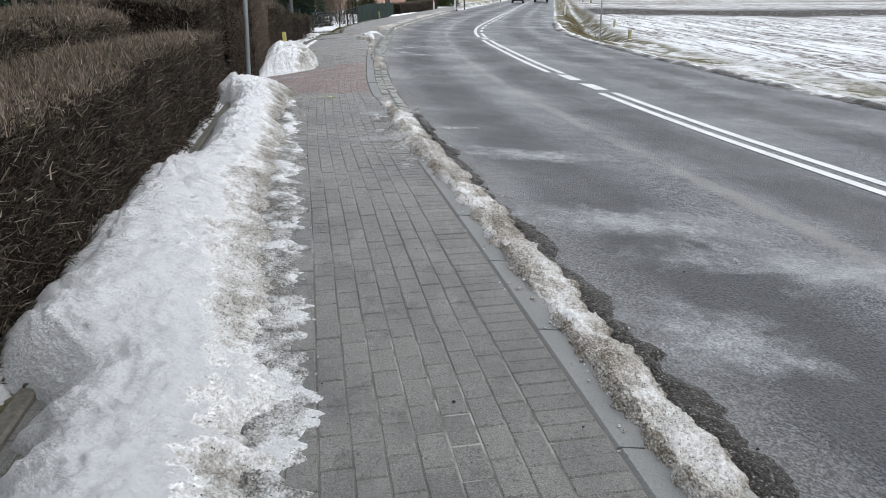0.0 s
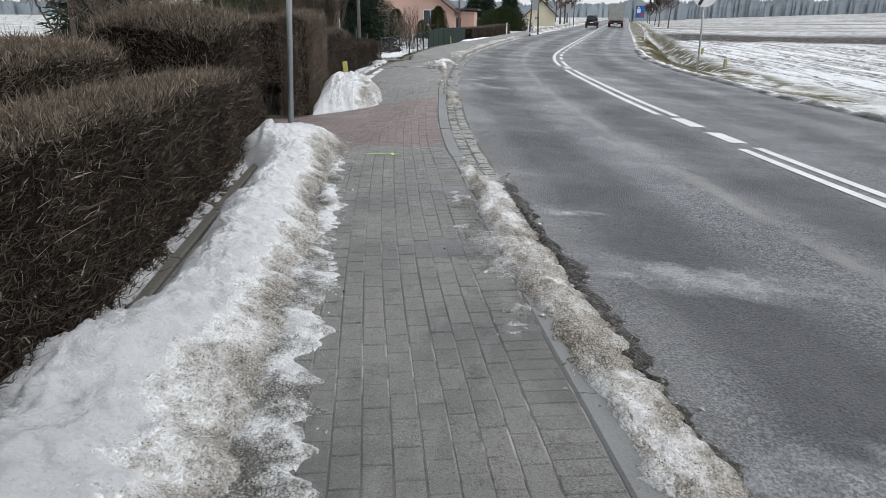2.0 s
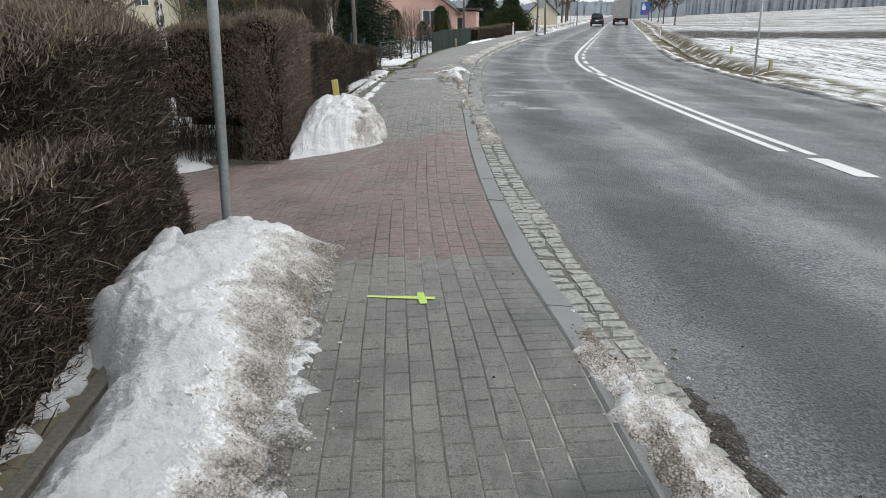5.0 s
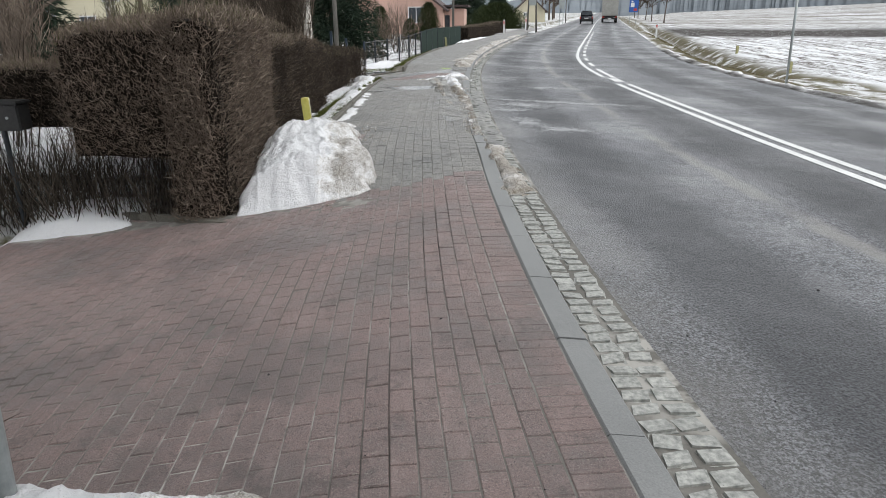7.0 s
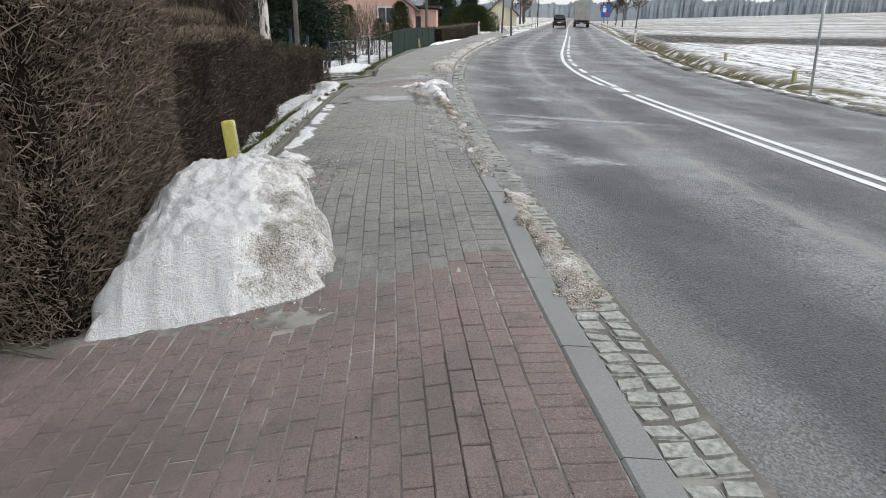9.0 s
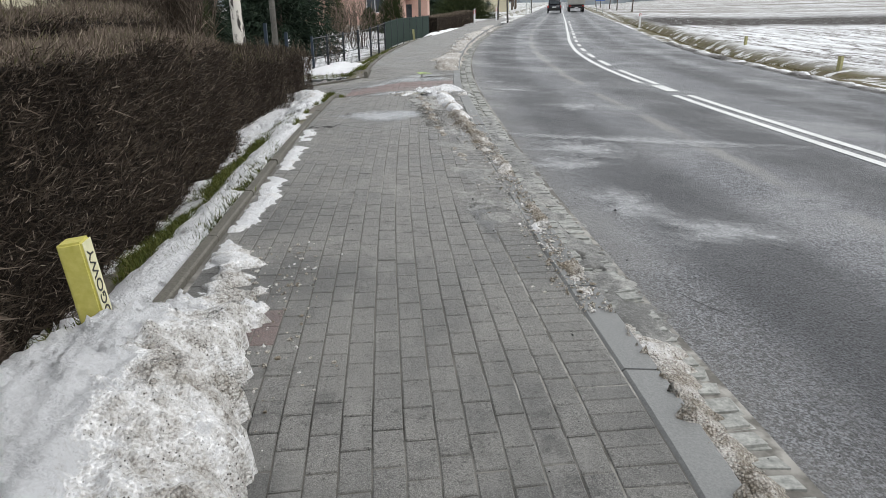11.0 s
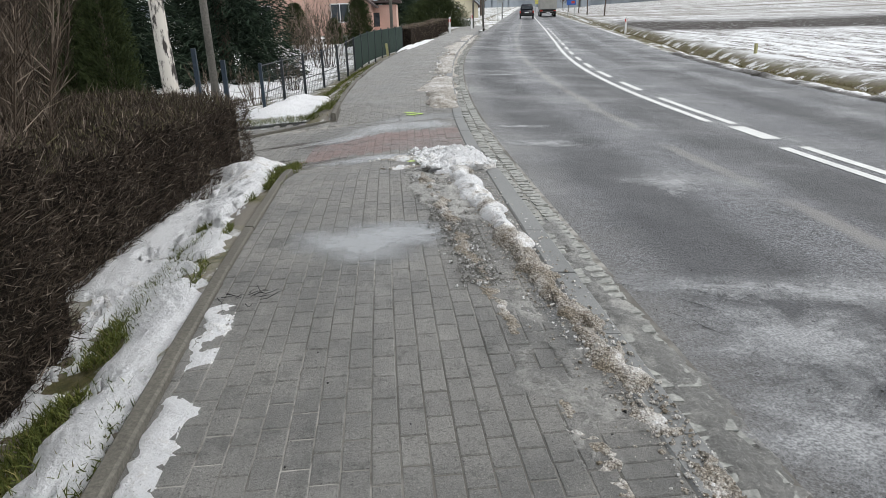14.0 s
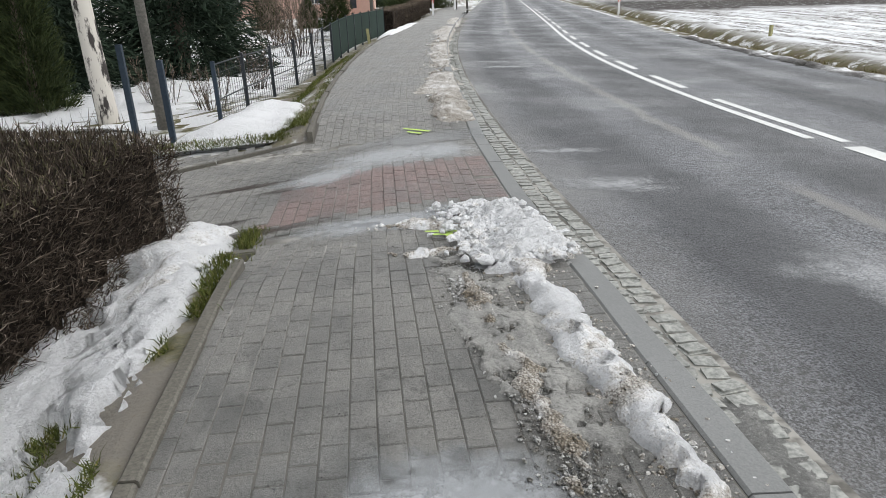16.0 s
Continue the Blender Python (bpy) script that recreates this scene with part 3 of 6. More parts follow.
def place_brick(x, y, t, key):
    global singles
    col = "r" if is_red(x, y) else "g"
    z = float(walk_z(x, y)) + rng.normal(0, 0.0011)
    n = 0.05
    gx = float(walk_z(x + n, y) - walk_z(x - n, y)) / (2 * n) + rng.normal(0, 0.004)
    gyy = float(walk_z(x, y + n) - walk_z(x, y - n)) / (2 * n) + rng.normal(0, 0.004)
    ang = math.atan2(-t[0], t[1]) + rng.normal(0, 0.006)
    ex = Vector((math.cos(ang), math.sin(ang), gx * math.cos(ang) + gyy * math.sin(ang))).normalized()
    ey = Vector((-math.sin(ang), math.cos(ang), -gx * math.sin(ang) + gyy * math.cos(ang))).normalized()
    ez = ex.cross(ey)
    m = Matrix(((ex.x, ey.x, ez.x, x), (ex.y, ey.y, ez.y, y), (ex.z, ey.z, ez.z, z), (0, 0, 0, 1)))
    if 21.9 < y < 24.6 and singles < 300:
        ob = new("brick", shared[key + col])
        ob.parent, ob.matrix_basis = bed, m
        singles += 1
        return
    V, F = rest[col]
    o = len(V)
    a = np.array(m)
    vs, fs = paver_mesh(*(COLUMN if key == "c" else SIDE))
    V.extend((np.array(vs) @ a[:3, :3].T + a[:3, 3]).tolist())
    F.extend([tuple(o + i for i in f) for f in fs])


s_end = np.interp(52, sy, arc)
slip = np.clip(np.cumsum(rng.normal(0, 0.012, 97)), -0.04, 0.04)
s = 4.0
row = 0
while s < s_end:
    x, y, t = along(s)
    nx, ny = -t[1], t[0]
    u = 0.10
    place_brick(x + nx * u, y + ny * u, t, "s")
    if row % 2 == 0:
        c = 0
        lim = float(KX(y) - walk_left(y)) + 0.4
        while 0.25 + 0.1 * c < lim + 0.4:
            u = 0.25 + 0.1 * c
            ds = PITCH * (c % 2) + slip[c % 97]
            px, pyy = x + nx * u + t[0] * ds, y + ny * u + t[1] * ds
            if px > float(walk_left(pyy)) - 0.02:
                place_brick(px, pyy, t, "c")
            c += 1
    s += PITCH
    row += 1
for col, mt in (("g", GREY), ("r", RED)):
    ob = link("bricks", rest[col][0], rest[col][1], mt, bed)
    ob["kind"] = "stuff"

# plain slabs of paving further on
far_walk = strip("far_footway", np.arange(51.9, 76, 0.6), lambda y: (EX(y), KX(y) - 0.01), walk_z, GREY, 6, lift=0.002)
tagged(far_walk, "far stretch of grey paved footway", "pavement", kind="structure")

# ---- kerb stones ----
kerb = new("kerb")
tagged(kerb, "flush grey concrete kerb stones with open joints", "kerb", kind="structure")


def kerb_piece(name, y0, y1, off0, off1, ztop, zbot, mat, parent, lean=0.0):
    n = 4
    ys = np.linspace(y0, y1, n)
    V, F = [], []
    b = 0.012
    for y in ys:
        for o, dz in ((off0, zbot), (off0, -b), (off0 + b, 0), (off1 - b, 0), (off1, -b), (off1, zbot)):
            x = float(KX(y)) + o
            V.append((x, y, ztop(x, y) + dz + lean * (o - off0)))
    for i in range(n - 1):
        for j in range(5):
            a = i * 6 + j
            F.append((a, a + 1, a + 7, a + 6))
    F.append((0, 5, 4, 3, 2, 1))
    k = (n - 1) * 6
    F.append((k, k + 1, k + 2, k + 3, k + 4, k + 5))
    return link(name, V, F, mat, parent)


for k in range(92):
    y0 = -10 + 0.78 * k
    jz = rng.normal(0, 0.002)
    kerb_piece("kerb_stone", y0 + 0.003, y0 + 0.775, 0.004 + rng.normal(0, 0.001), 0.154, lambda x, y: float(walk_z(KX(y), y)) + 0.001 + jz, -0.22, KERB, kerb, -0.05)

# ---- granite sett gutter, two rows ----
gutter = strip("gutter", np.arange(-10, 60, 0.5), lambda y: (KX(y) + 0.15, KX(y) + 0.46), road_z, JOINT, 3, lift=0.003)
tagged(gutter, "gutter of two rows of grey granite setts", "gutter", kind="structure")
gs = [None] * 6
for i in range(6):
    bm = bmesh.new()
    box(bm, -0.064, 0.064, -0.0505, 0.0505, -0.05, 0.0)
    bmesh.ops.bevel(bm, geom=[e for e in bm.edges if all(v.co.z > -0.01 for v in e.verts)], offset=0.012, segments=2, affect='EDGES')
    for v in bm.verts:
        v.co.x += 0.008 * math.sin(37 * v.co.y + i * 2.1)
        v.co.y += 0.007 * math.sin(41 * v.co.x + i * 1.3)
        v.co.z += 0.004 * math.sin(60 * v.co.x + i) * math.cos(55 * v.co.y + 2 * i)
    gs[i] = bpy.data.meshes.new("sett")
    bm.to_mesh(gs[i])
    bm.free()
    gs[i].materials.append(SETT)
SV, SF = [], []
count = 0
s = 3.0
while s < np.interp(48, sy, arc):
    x, y, t = along(s)
    ang = math.atan2(-t[0], t[1])
    for c in range(2):
        o = 0.225 + 0.135 * c + rng.normal(0, 0.004)
        px, pyy = x + t[1] * o, y - t[0] * o + rng.normal(0, 0.005)
        m = Matrix.Translation((px, pyy, float(road_z(px, pyy)) + 0.013 + rng.normal(0, 0.003))) @ Euler((rng.normal(0, 0.04), rng.normal(0, 0.04), ang + rng.normal(0, 0.06))).to_matrix().to_4x4() @ Matrix.Diagonal((rng.uniform(0.92, 1.08), rng.uniform(0.9, 1.06), 1, 1))
        me = gs[int(rng.integers(6))]
        if 9.5 < y < 25 and count < 290:
            ob = new("sett", me)
            ob.parent, ob.matrix_basis = gutter, m
            count += 1
        else:
            a = np.array(m)
            co = np.empty(len(me.vertices) * 3)
            me.vertices.foreach_get("co", co)
            o0 = len(SV)
            SV.extend((co.reshape(-1, 3) @ a[:3, :3].T + a[:3, 3]).tolist())
            SF.extend([tuple(o0 + i for i in p.vertices) for p in me.polygons])
    s += 0.107
ob = link("setts", SV, SF, SETT, gutter)
ob["kind"] = "stuff"

# ---- concrete edging on the garden side ----
edging = new("edging")
tagged(edging, "raised concrete garden edging slabs beside the footway", "edging", kind="structure")
for k in range(80):
    y0 = -8 + 1.0 * k
    if 9.0 < y0 < 15.6 or 24.95 < y0 < 28.6 or y0 > 66:
        continue
    tip = rng.normal(0, 0.006)
    ys = np.linspace(y0 + 0.004, y0 + 0.995, 4)
    V, F = [], []
    for y in ys:
        for o, dz in ((-0.07, -0.3), (-0.07, 0.025), (-0.06, 0.035), (-0.01, 0.035), (0.0, 0.025), (0.0, -0.3)):
            V.append((float(EX(y)) + o + tip, y, float(rise(y)) + (dz if dz < 0 else dz - 0.07 * float(DIP2(y))) + tip - (0.03 if y > 40 else 0.0)))
    for i in range(3):
        for j in range(5):
            a = i * 6 + j
            F.append((a, a + 1, a + 7, a + 6))
    F += [(0, 5, 4, 3, 2, 1), (18, 19, 20, 21, 22, 23)]
    link("edging_slab", V, F, EDGING, edging)
# low sunken edging that closes the drives towards the gardens
for (xa, ya), (xb, yb) in (((-2.75, 9.75), (-6.1, 9.6)), ((-3.62, 14.3), (-6.3, 15.35)), ((-4.2, 29.06), (-7.3, 27.8)), ((-4.2, 25.45), (-7.4, 25.4))):
    bm = bmesh.new()
    d = math.hypot(xb - xa, yb - ya)
    nseg = max(1, int(d))
    for i in range(nseg):
        x, y = xa + (xb - xa) * (i + 0.5) / nseg, ya + (yb - ya) * (i + 0.5) / nseg
        z = float(walk_z(x, y))
        bm = bmesh.new()
        box(bm, -d / nseg / 2 + 0.004, d / nseg / 2 - 0.004, -0.035, 0.035, -0.2, 0.03, 0.008)
        ob = part("edging_slab", bm, EDGING, edging)
        ob.matrix_basis = Matrix.Translation((x, y, z)) @ Euler((0, -math.asin(max(-0.3, min(0.3, (float(walk_z(xb, yb)) - float(walk_z(xa, ya))) / d))), math.atan2(yb - ya, xb - xa))).to_matrix().to_4x4()


# ---- snow banks and slush ----
def bank(name, ys, x0, x1, height, mat, label, seed, zbase, bump=0.05, ncol=26, dirt=None, category="snow bank", peak=0.45, ragged=0.08, holes=-9.0, skew=0.0, power=0.8):
    """A bank between two long lines with an uneven crest; height(y) in metres."""
    rs = np.random.default_rng(seed)
    f = np.linspace(0, 1, ncol)[:, None]
    j0, j1 = ragged * wob(ys, ys * 0.3, 6.1, seed), ragged * wob(ys, ys * 0.7, 7.7, seed + 3)
    j0 = j0 + ragged * 0.5 * wob(ys, ys, 19, seed + 1)
    j1 = j1 + ragged * 0.6 * wob(ys, ys, 23, seed + 2)
    a, b = x0(ys) + j0, x1(ys) + j1
    x = a[None] * (1 - f) + b[None] * f
    y = np.broadcast_to(ys[None], x.shape) + skew * f
    prof = np.where(f < peak, np.sin(f / peak * np.pi / 2), np.cos((f - peak) / (1 - peak) * np.pi / 2)) ** power
    h = height(ys)[None] * prof
    rough = wob(x, y, 2.1, seed) * 0.40 + wob(x, y, 7.5, seed + 5) * 0.32 + wob(x, y, 21, seed + 9) * 0.26 + wob(x, y, 47, seed + 4) * 0.16
    rim = smooth(0, 0.10, f) * (1 - smooth(0.90, 1.0, f)) * smooth(0.0, 0.03, height(ys))[None]
    val = h + bump * rough * (0.45 + 0.55 * prof) - 0.02 * (1 - rim) - 0.25 * bump * (1 - prof)
    if holes > -9:
        val = np.where(wob(x, y, 3.3, seed + 2) + 0.7 * wob(x, y, 11, seed) < holes, -0.02, val)
    z = np.where((f == 0) | (f == 1) | (height(ys)[None] < 0.003), zbase(x, y) - 0.03, zbase(x, y) + np.maximum(val, -0.03))
    dv = dirt(f, x, y) if dirt is not None else f * 1.0 + 0 * x
    v = np.stack([x, y, z], -1).reshape(-1, 3)
    i = np.arange(ncol * len(ys)).reshape(ncol, len(ys))
    q = np.stack([i[:-1, :-1], i[1:, :-1], i[1:, 1:], i[:-1, 1:]], -1).reshape(-1, 4)
    return tagged(link(name, v, q, mat, None, "", True, {"dirt": np.broadcast_to(dv, x.shape).reshape(-1)}), label, category)


def taper(a, b, e0=0.6, e1=0.6):
    return lambda y: smooth(a, a + e0, y) * (1 - smooth(b - e1, b, y))


def base_any(x, y):
    """The surface under snow: footway, kerb, road or garden strip."""
    x, y = np.asarray(x, float), np.asarray(y, float)
    w = walk_z(x, y)
    r = road_z(x, y)
    g = ground_z(-1, np.maximum(0.1, EX(y) - x), x, y)
    z = np.where(x > KX(y) + 0.14, r, w)
    return np.where(x < EX(y) - 0.02, np.where((DIP1(y) > 0.5) | (DIP2(y) > 0.5), w, np.maximum(g, -0.5)), z)


yy1 = np.arange(-3, 10.9, 0.02)
T = taper(-9, 10.8, 1, 0.5)
OPEN = lambda y: smooth(4.6, 5.4, y) * (1 - smooth(8.3, 9.0, y)) + 1.06 * (1 - smooth(1.85, 2.2, y))   # where the edging lies bare
WIDE = lambda y: 0.10 * (1 - smooth(1.5, 3.6, y)) - 0.06 * smooth(6.4, 7.4, y)
bank("snow_bank", yy1, lambda y: EX(y) - 0.38 + 0.41 * OPEN(y), lambda y: EX(y) + 0.76 + WIDE(y) + 0.05 * wob(y, y * 0, 1.3) + 0.08 * smooth(8.2, 9.6, y),
     lambda y: (0.225 + 0.03 * wob(y, y, 0.9, 3) - 0.03 * OPEN(y)) * T(y) + 0.10 * smooth(8.2, 9.2, y) * T(y), SNOW, "long bank of old shovelled snow along a hedge", 1, base_any, 0.055, 76,
     lambda f, x, y: smooth(0.42, 0.95, f) * 1.00 - 0.34 + 0.22 * smooth(2.2, 4.2, y) + 0.12 * smooth(8, 9.5, y) + 0 * x, peak=0.38, ragged=0.05, power=0.95)
T0 = taper(4.2, 9.6, 0.5, 0.9)
bank("snow_strip", np.arange(4.2, 9.7, 0.025), lambda y: EX(y) - 0.48, lambda y: EX(y) - 0.10, lambda y: 0.08 * T0(y) + 0.03 * wob(y, y, 1.4, 5) * T0(y), SNOW, "narrow snow strip between hedge and edging", 3, base_any, 0.06, 24, lambda f, x, y: 0.10 + 0 * x, peak=0.5)
T0b = taper(-3, 2.7, 0.5, 0.5)
bank("snow_strip", np.arange(-2.9, 2.7, 0.025), lambda y: EX(y) - 0.46, lambda y: EX(y) - 0.10, lambda y: 0.14 * T0b(y), SNOW, "clean snow strip between hedge and edging", 23, base_any, 0.05, 24, lambda f, x, y: -0.2 + 0 * x, peak=0.5)
T1 = taper(-9, 10.6, 1, 0.8)
bank("ice_crust", yy1, lambda y: EX(y) + 0.62, lambda y: EX(y) + 0.88 + WIDE(y) + 0.06 * wob(y, y * 0, 1.6, 2), lambda y: 0.024 * T1(y), GRIME, "thin dirty ice crust beside a snow bank", 2, base_any, 0.026, 34, lambda f, x, y: 0.05 - 0.15 * f + 0.30 * wob(x, y, 5, 3) + 0.30 * wob(x, y, 19, 3), "ice", ragged=0.07)
# ridge of slush on the kerb
T2 = taper(-9, 9.7, 1, 1.6)
bank("slush_ridge", np.arange(-2, 9.8, 0.016), lambda y: KX(y) + 0.09 - 0.08 * smooth(4.5, 6, y), lambda y: KX(y) + 0.45 + 0.03 * wob(y, y, 1.0, 7) - 0.04 * smooth(7, 9.5, y), lambda y: 0.075 * T2(y) + 0.016 * T2(y) * wob(y, y, 2.2, 5), SLUSH, "gritty brown slush ridge covering the gutter", 4, base_any, 0.045, 44, lambda f, x, y: 0.08 + 0.4 * smooth(0.8, 1, f) + 0.25 * wob(x, y, 4, 2), "slush", ragged=0.035, power=0.6)
T2b = taper(5.0, 8.6, 0.5, 0.8)
bank("ice_crust", np.arange(5.0, 8.6, 0.02), lambda y: KX(y) - 0.22 + 0.06 * wob(y, y, 2.0, 3), lambda y: KX(y) + 0.08, lambda y: 0.014 * T2b(y), GRIME, "broken grey ice on the pavers beside slush", 24, base_any, 0.022, 26, lambda f, x, y: 0.15 + 0.35 * wob(x, y, 9, 3), "ice", ragged=0.06, holes=-0.25)
T3 = taper(-9, 9.2, 1, 0.8)
bank("wet_grit", yy1, lambda y: KX(y) + 0.40, lambda y: KX(y) + 0.55 + 0.07 * wob(y, y * 0, 2.9, 2), lambda y: 0.030 * T3(y), WETGRIT, "dark wet grit along the melting slush", 6, base_any, 0.025, 16, lambda f, x, y: 0.1 + 0.5 * wob(x, y, 3, 1), "grit", ragged=0.045)
# small slush between drives
yy2 = np.arange(14.4, 25.4, 0.02)
T4 = taper(14.5, 17.4, 0.4, 0.8)
bank("slush_ridge", yy2, lambda y: KX(y) + 0.12, lambda y: KX(y) + 0.36, lambda y: 0.06 * T4(y), SLUSH, "short slush ridge lying on the sett gutter", 7, base_any, 0.03, 18, lambda f, x, y: 0.2 + 0 * x, "slush")
RIDGE = spline([(16, 0.10), (18, 0.12), (20.2, 0.10), (21.5, -0.04), (23, -0.14), (24.6, -0.28), (26, -0.30)])   # its line, from the kerb
T5 = taper(16.8, 25.2, 0.8, 0.3)
bank("slush_ridge", yy2, lambda y: KX(y) + RIDGE(y) - 0.09 - 0.03 * smooth(22, 24, y), lambda y: KX(y) + RIDGE(y) + 0.09 + 0.03 * smooth(22, 24, y), lambda y: (0.020 + 0.045 * smooth(20.5, 23, y) + 0.010 * wob(y, y, 2.5, 4)) * T5(y), SLUSH, "crumbly ridge of grey slush beside the kerb", 8, base_any, 0.034, 30, lambda f, x, y: 0.20 - 0.55 * smooth(21.5, 24, y) + 0.45 * wob(x, y, 6, 1) + 0 * f, "slush", ragged=0.05, holes=-0.55)
T5b = taper(18.0, 24.9, 0.8, 0.5)
bank("slush_ridge", yy2, lambda y: KX(y) + RIDGE(y) - 0.38, lambda y: KX(y) + RIDGE(y) - 0.27 + 0.03 * wob(y, y, 3.0, 4), lambda y: (0.012 + 0.020 * smooth(21.5, 23.5, y)) * T5b(y), SLUSH, "thin broken ridge of slush beside a wheel track", 28, base_any, 0.024, 22, lambda f, x, y: 0.30 + 0.4 * wob(x, y, 9, 1) + 0 * f, "slush", ragged=0.04, holes=-0.45)
T6 = taper(17.4, 25.2, 1.2, 0.3)
bank("ice_crust", yy2, lambda y: KX(y) - 0.36 - 0.10 * smooth(20, 22, y) - 0.26 * smooth(22.6, 24, y) + 0.05 * wob(y, y, 3.0, 5), lambda y: KX(y) + RIDGE(y) - 0.06, lambda y: (0.013 + 0.009 * smooth(22.3, 23.4, y)) * T6(y), ICE, "trodden grey ice crust on the pavers", 9, base_any, 0.016, 70, lambda f, x, y: 0.75 - 0.35 * smooth(22.2, 23.8, y) + 0.25 * wob(x, y, 3.5, 3) + 0 * f, "ice", ragged=0.07, power=0.25, holes=-0.40)
T6b = taper(16.5, 24.2, 0.8, 1.2)
bank("wet_grit", yy2, lambda y: KX(y) + 0.17, lambda y: KX(y) + 0.46 + 0.05 * wob(y, y, 1.5, 2), lambda y: 0.024 * T6b(y), ICE, "wet grey grit silting up the gutter", 21, base_any, 0.022, 20, lambda f, x, y: 0.85 + 0.25 * wob(x, y, 2.2, 1) + 0.30 * wob(x, y, 19, 2), "grit", ragged=0.04, holes=-0.95)
# heap beyond the first drive
yy3 = np.arange(14.4, 17.4, 0.02)
T7 = taper(14.5, 17.2, 0.28, 1.6)
bank("snow_mound", yy3, lambda y: EX(y) - 0.40, lambda y: EX(y) + 0.76 - 0.34 * smooth(14.8, 16.3, y), lambda y: 0.385 * T7(y), SNOW, "tall mound of old snow at the drive corner", 10, base_any, 0.09, 70, lambda f, x, y: smooth(0.40, 0.80, f) * 0.95 - 0.10 * smooth(15.2, 16.2, y) - 0.30, "snow mound", peak=0.42, ragged=0.05, skew=0.4, power=0.36)
T7b = taper(16.0, 18.3, 0.4, 0.9)
bank("ice_crust", np.arange(15.9, 18.4, 0.03), lambda y: EX(y) + 0.02, lambda y: EX(y) + 0.30 - 0.16 * smooth(17.3, 18.2, y), lambda y: 0.04 * T7b(y), SNOW, "melting snow remains beside the edging", 11, base_any, 0.03, 20, lambda f, x, y: 0.15 + 0.4 * f + 0 * x, "snow", ragged=0.10)
# snow on the garden strip behind the edging
yy4 = np.arange(15.6, 25.9, 0.035)
T8 = taper(15.6, 25.9, 0.5, 0.5)
bank("snow_strip", yy4, lambda y: EX(y) - 0.44 - 0.72 * smooth(21.4, 22.8, y), lambda y: EX(y) - 0.085 - 0.13 * smooth(22.4, 23.4, y), lambda y: (0.050 + 0.09 * smooth(22.2, 24.5, y)) * T8(y), SNOW, "melting snow strip along the raised edging", 12, base_any, 0.034, 40, lambda f, x, y: -0.05 + 0 * x, peak=0.6, ragged=0.05, power=0.35, holes=-0.62)
T8b = taper(16.2, 23.5, 0.5, 0.8)
bank("snow_strip", yy4, lambda y: EX(y) - 0.95, lambda y: EX(y) - 0.62 + 0.08 * wob(y, y, 1.3, 6), lambda y: 0.045 * T8b(y), SNOW, "grey snow remains at the hedge foot", 13, base_any, 0.08, 26, lambda f, x, y: 0.25 + 0 * x, peak=0.5, ragged=0.05, power=0.4, holes=-0.3)
for (a, b, w) in ((18.0, 19.7, 0.22), (19.6, 21.0, 0.20), (20.9, 22.0, 0.19), (17.4, 18.2, 0.16)):
    Tq = taper(a, b, 0.25, 0.25)
    bank("snow_patch", np.arange(a, b, 0.025), lambda y: EX(y) + 0.005, lambda y: EX(y) + 0.75 * w * Tq(y) + 0.02, lambda y: 0.016 * Tq(y), SNOW, "thin melting snow patch on the pavers beside edging", int(a * 10), base_any, 0.022, 24, lambda f, x, y: 0.05 + 0.25 * f + 0 * x, "snow patch", ragged=0.04, power=0.5)
T9 = taper(24.0, 26.3, 0.9, 0.4)
bank("snow_mound", np.arange(23.9, 26.4, 0.03), lambda y: EX(y) - 0.90, lambda y: EX(y) - 0.27, lambda y: 0.17 * T9(y), SNOW, "small grey snow heap at the hedge corner", 14, base_any, 0.04, 30, lambda f, x, y: 0.35 + 0 * x, "snow mound", peak=0.55)
T10 = taper(24.5, 26.0, 0.35, 0.35)
bank("snow_mound", np.arange(24.4, 26.1, 0.016), lambda y: KX(y) - 0.40 - 0.14 * (1 - smooth(24.9, 25.15, y)), lambda y: KX(y) + 0.10, lambda y: 0.12 * T10(y), SNOW, "lumpy shovelled snow mound on the pavers", 15, base_any, 0.085, 60, lambda f, x, y: 0.02 + 0.45 * smooth(0.6, 1.0, f) + 0.2 * wob(x, y, 3, 2), "snow mound", peak=0.5, ragged=0.10)
for yc, lab in ((24.98, "low arc of dirty snow lumps before a paint mark"), (25.74, "low arc of dirty snow lumps behind a paint mark")):
    Tc = taper(yc - 0.14, yc + 0.14, 0.12, 0.12)
    bank("snow_lump", np.arange(yc - 0.16, yc + 0.16, 0.012), lambda y: KX(y) - 0.95, lambda y: KX(y) - 0.42, lambda y: 0.030 * Tc(y), SLUSH, lab, int(yc * 7), base_any, 0.040, 50, lambda f, x, y: -0.15 + 0.4 * wob(x, y, 5, 2) + 0 * f, "snow", ragged=0.06, skew=0.10 if yc < 25.3 else -0.10, holes=-0.5)
T11 = taper(29.3, 32.2, 0.6, 0.7)
bank("snow_mound", np.arange(29.2, 32.3, 0.04), lambda y: EX(y) - 2.1 + 0.35 * (y - 29.2), lambda y: EX(y) - 0.30 - 0.05 * (y - 29.2), lambda y: 0.26 * T11(y), SNOW, "clean white snow mound beside the second drive", 16, base_any, 0.02, 26, lambda f, x, y: -0.3 + 0 * x, "snow mound", peak=0.5)
T12 = taper(29.2, 31.5, 0.5, 0.9)
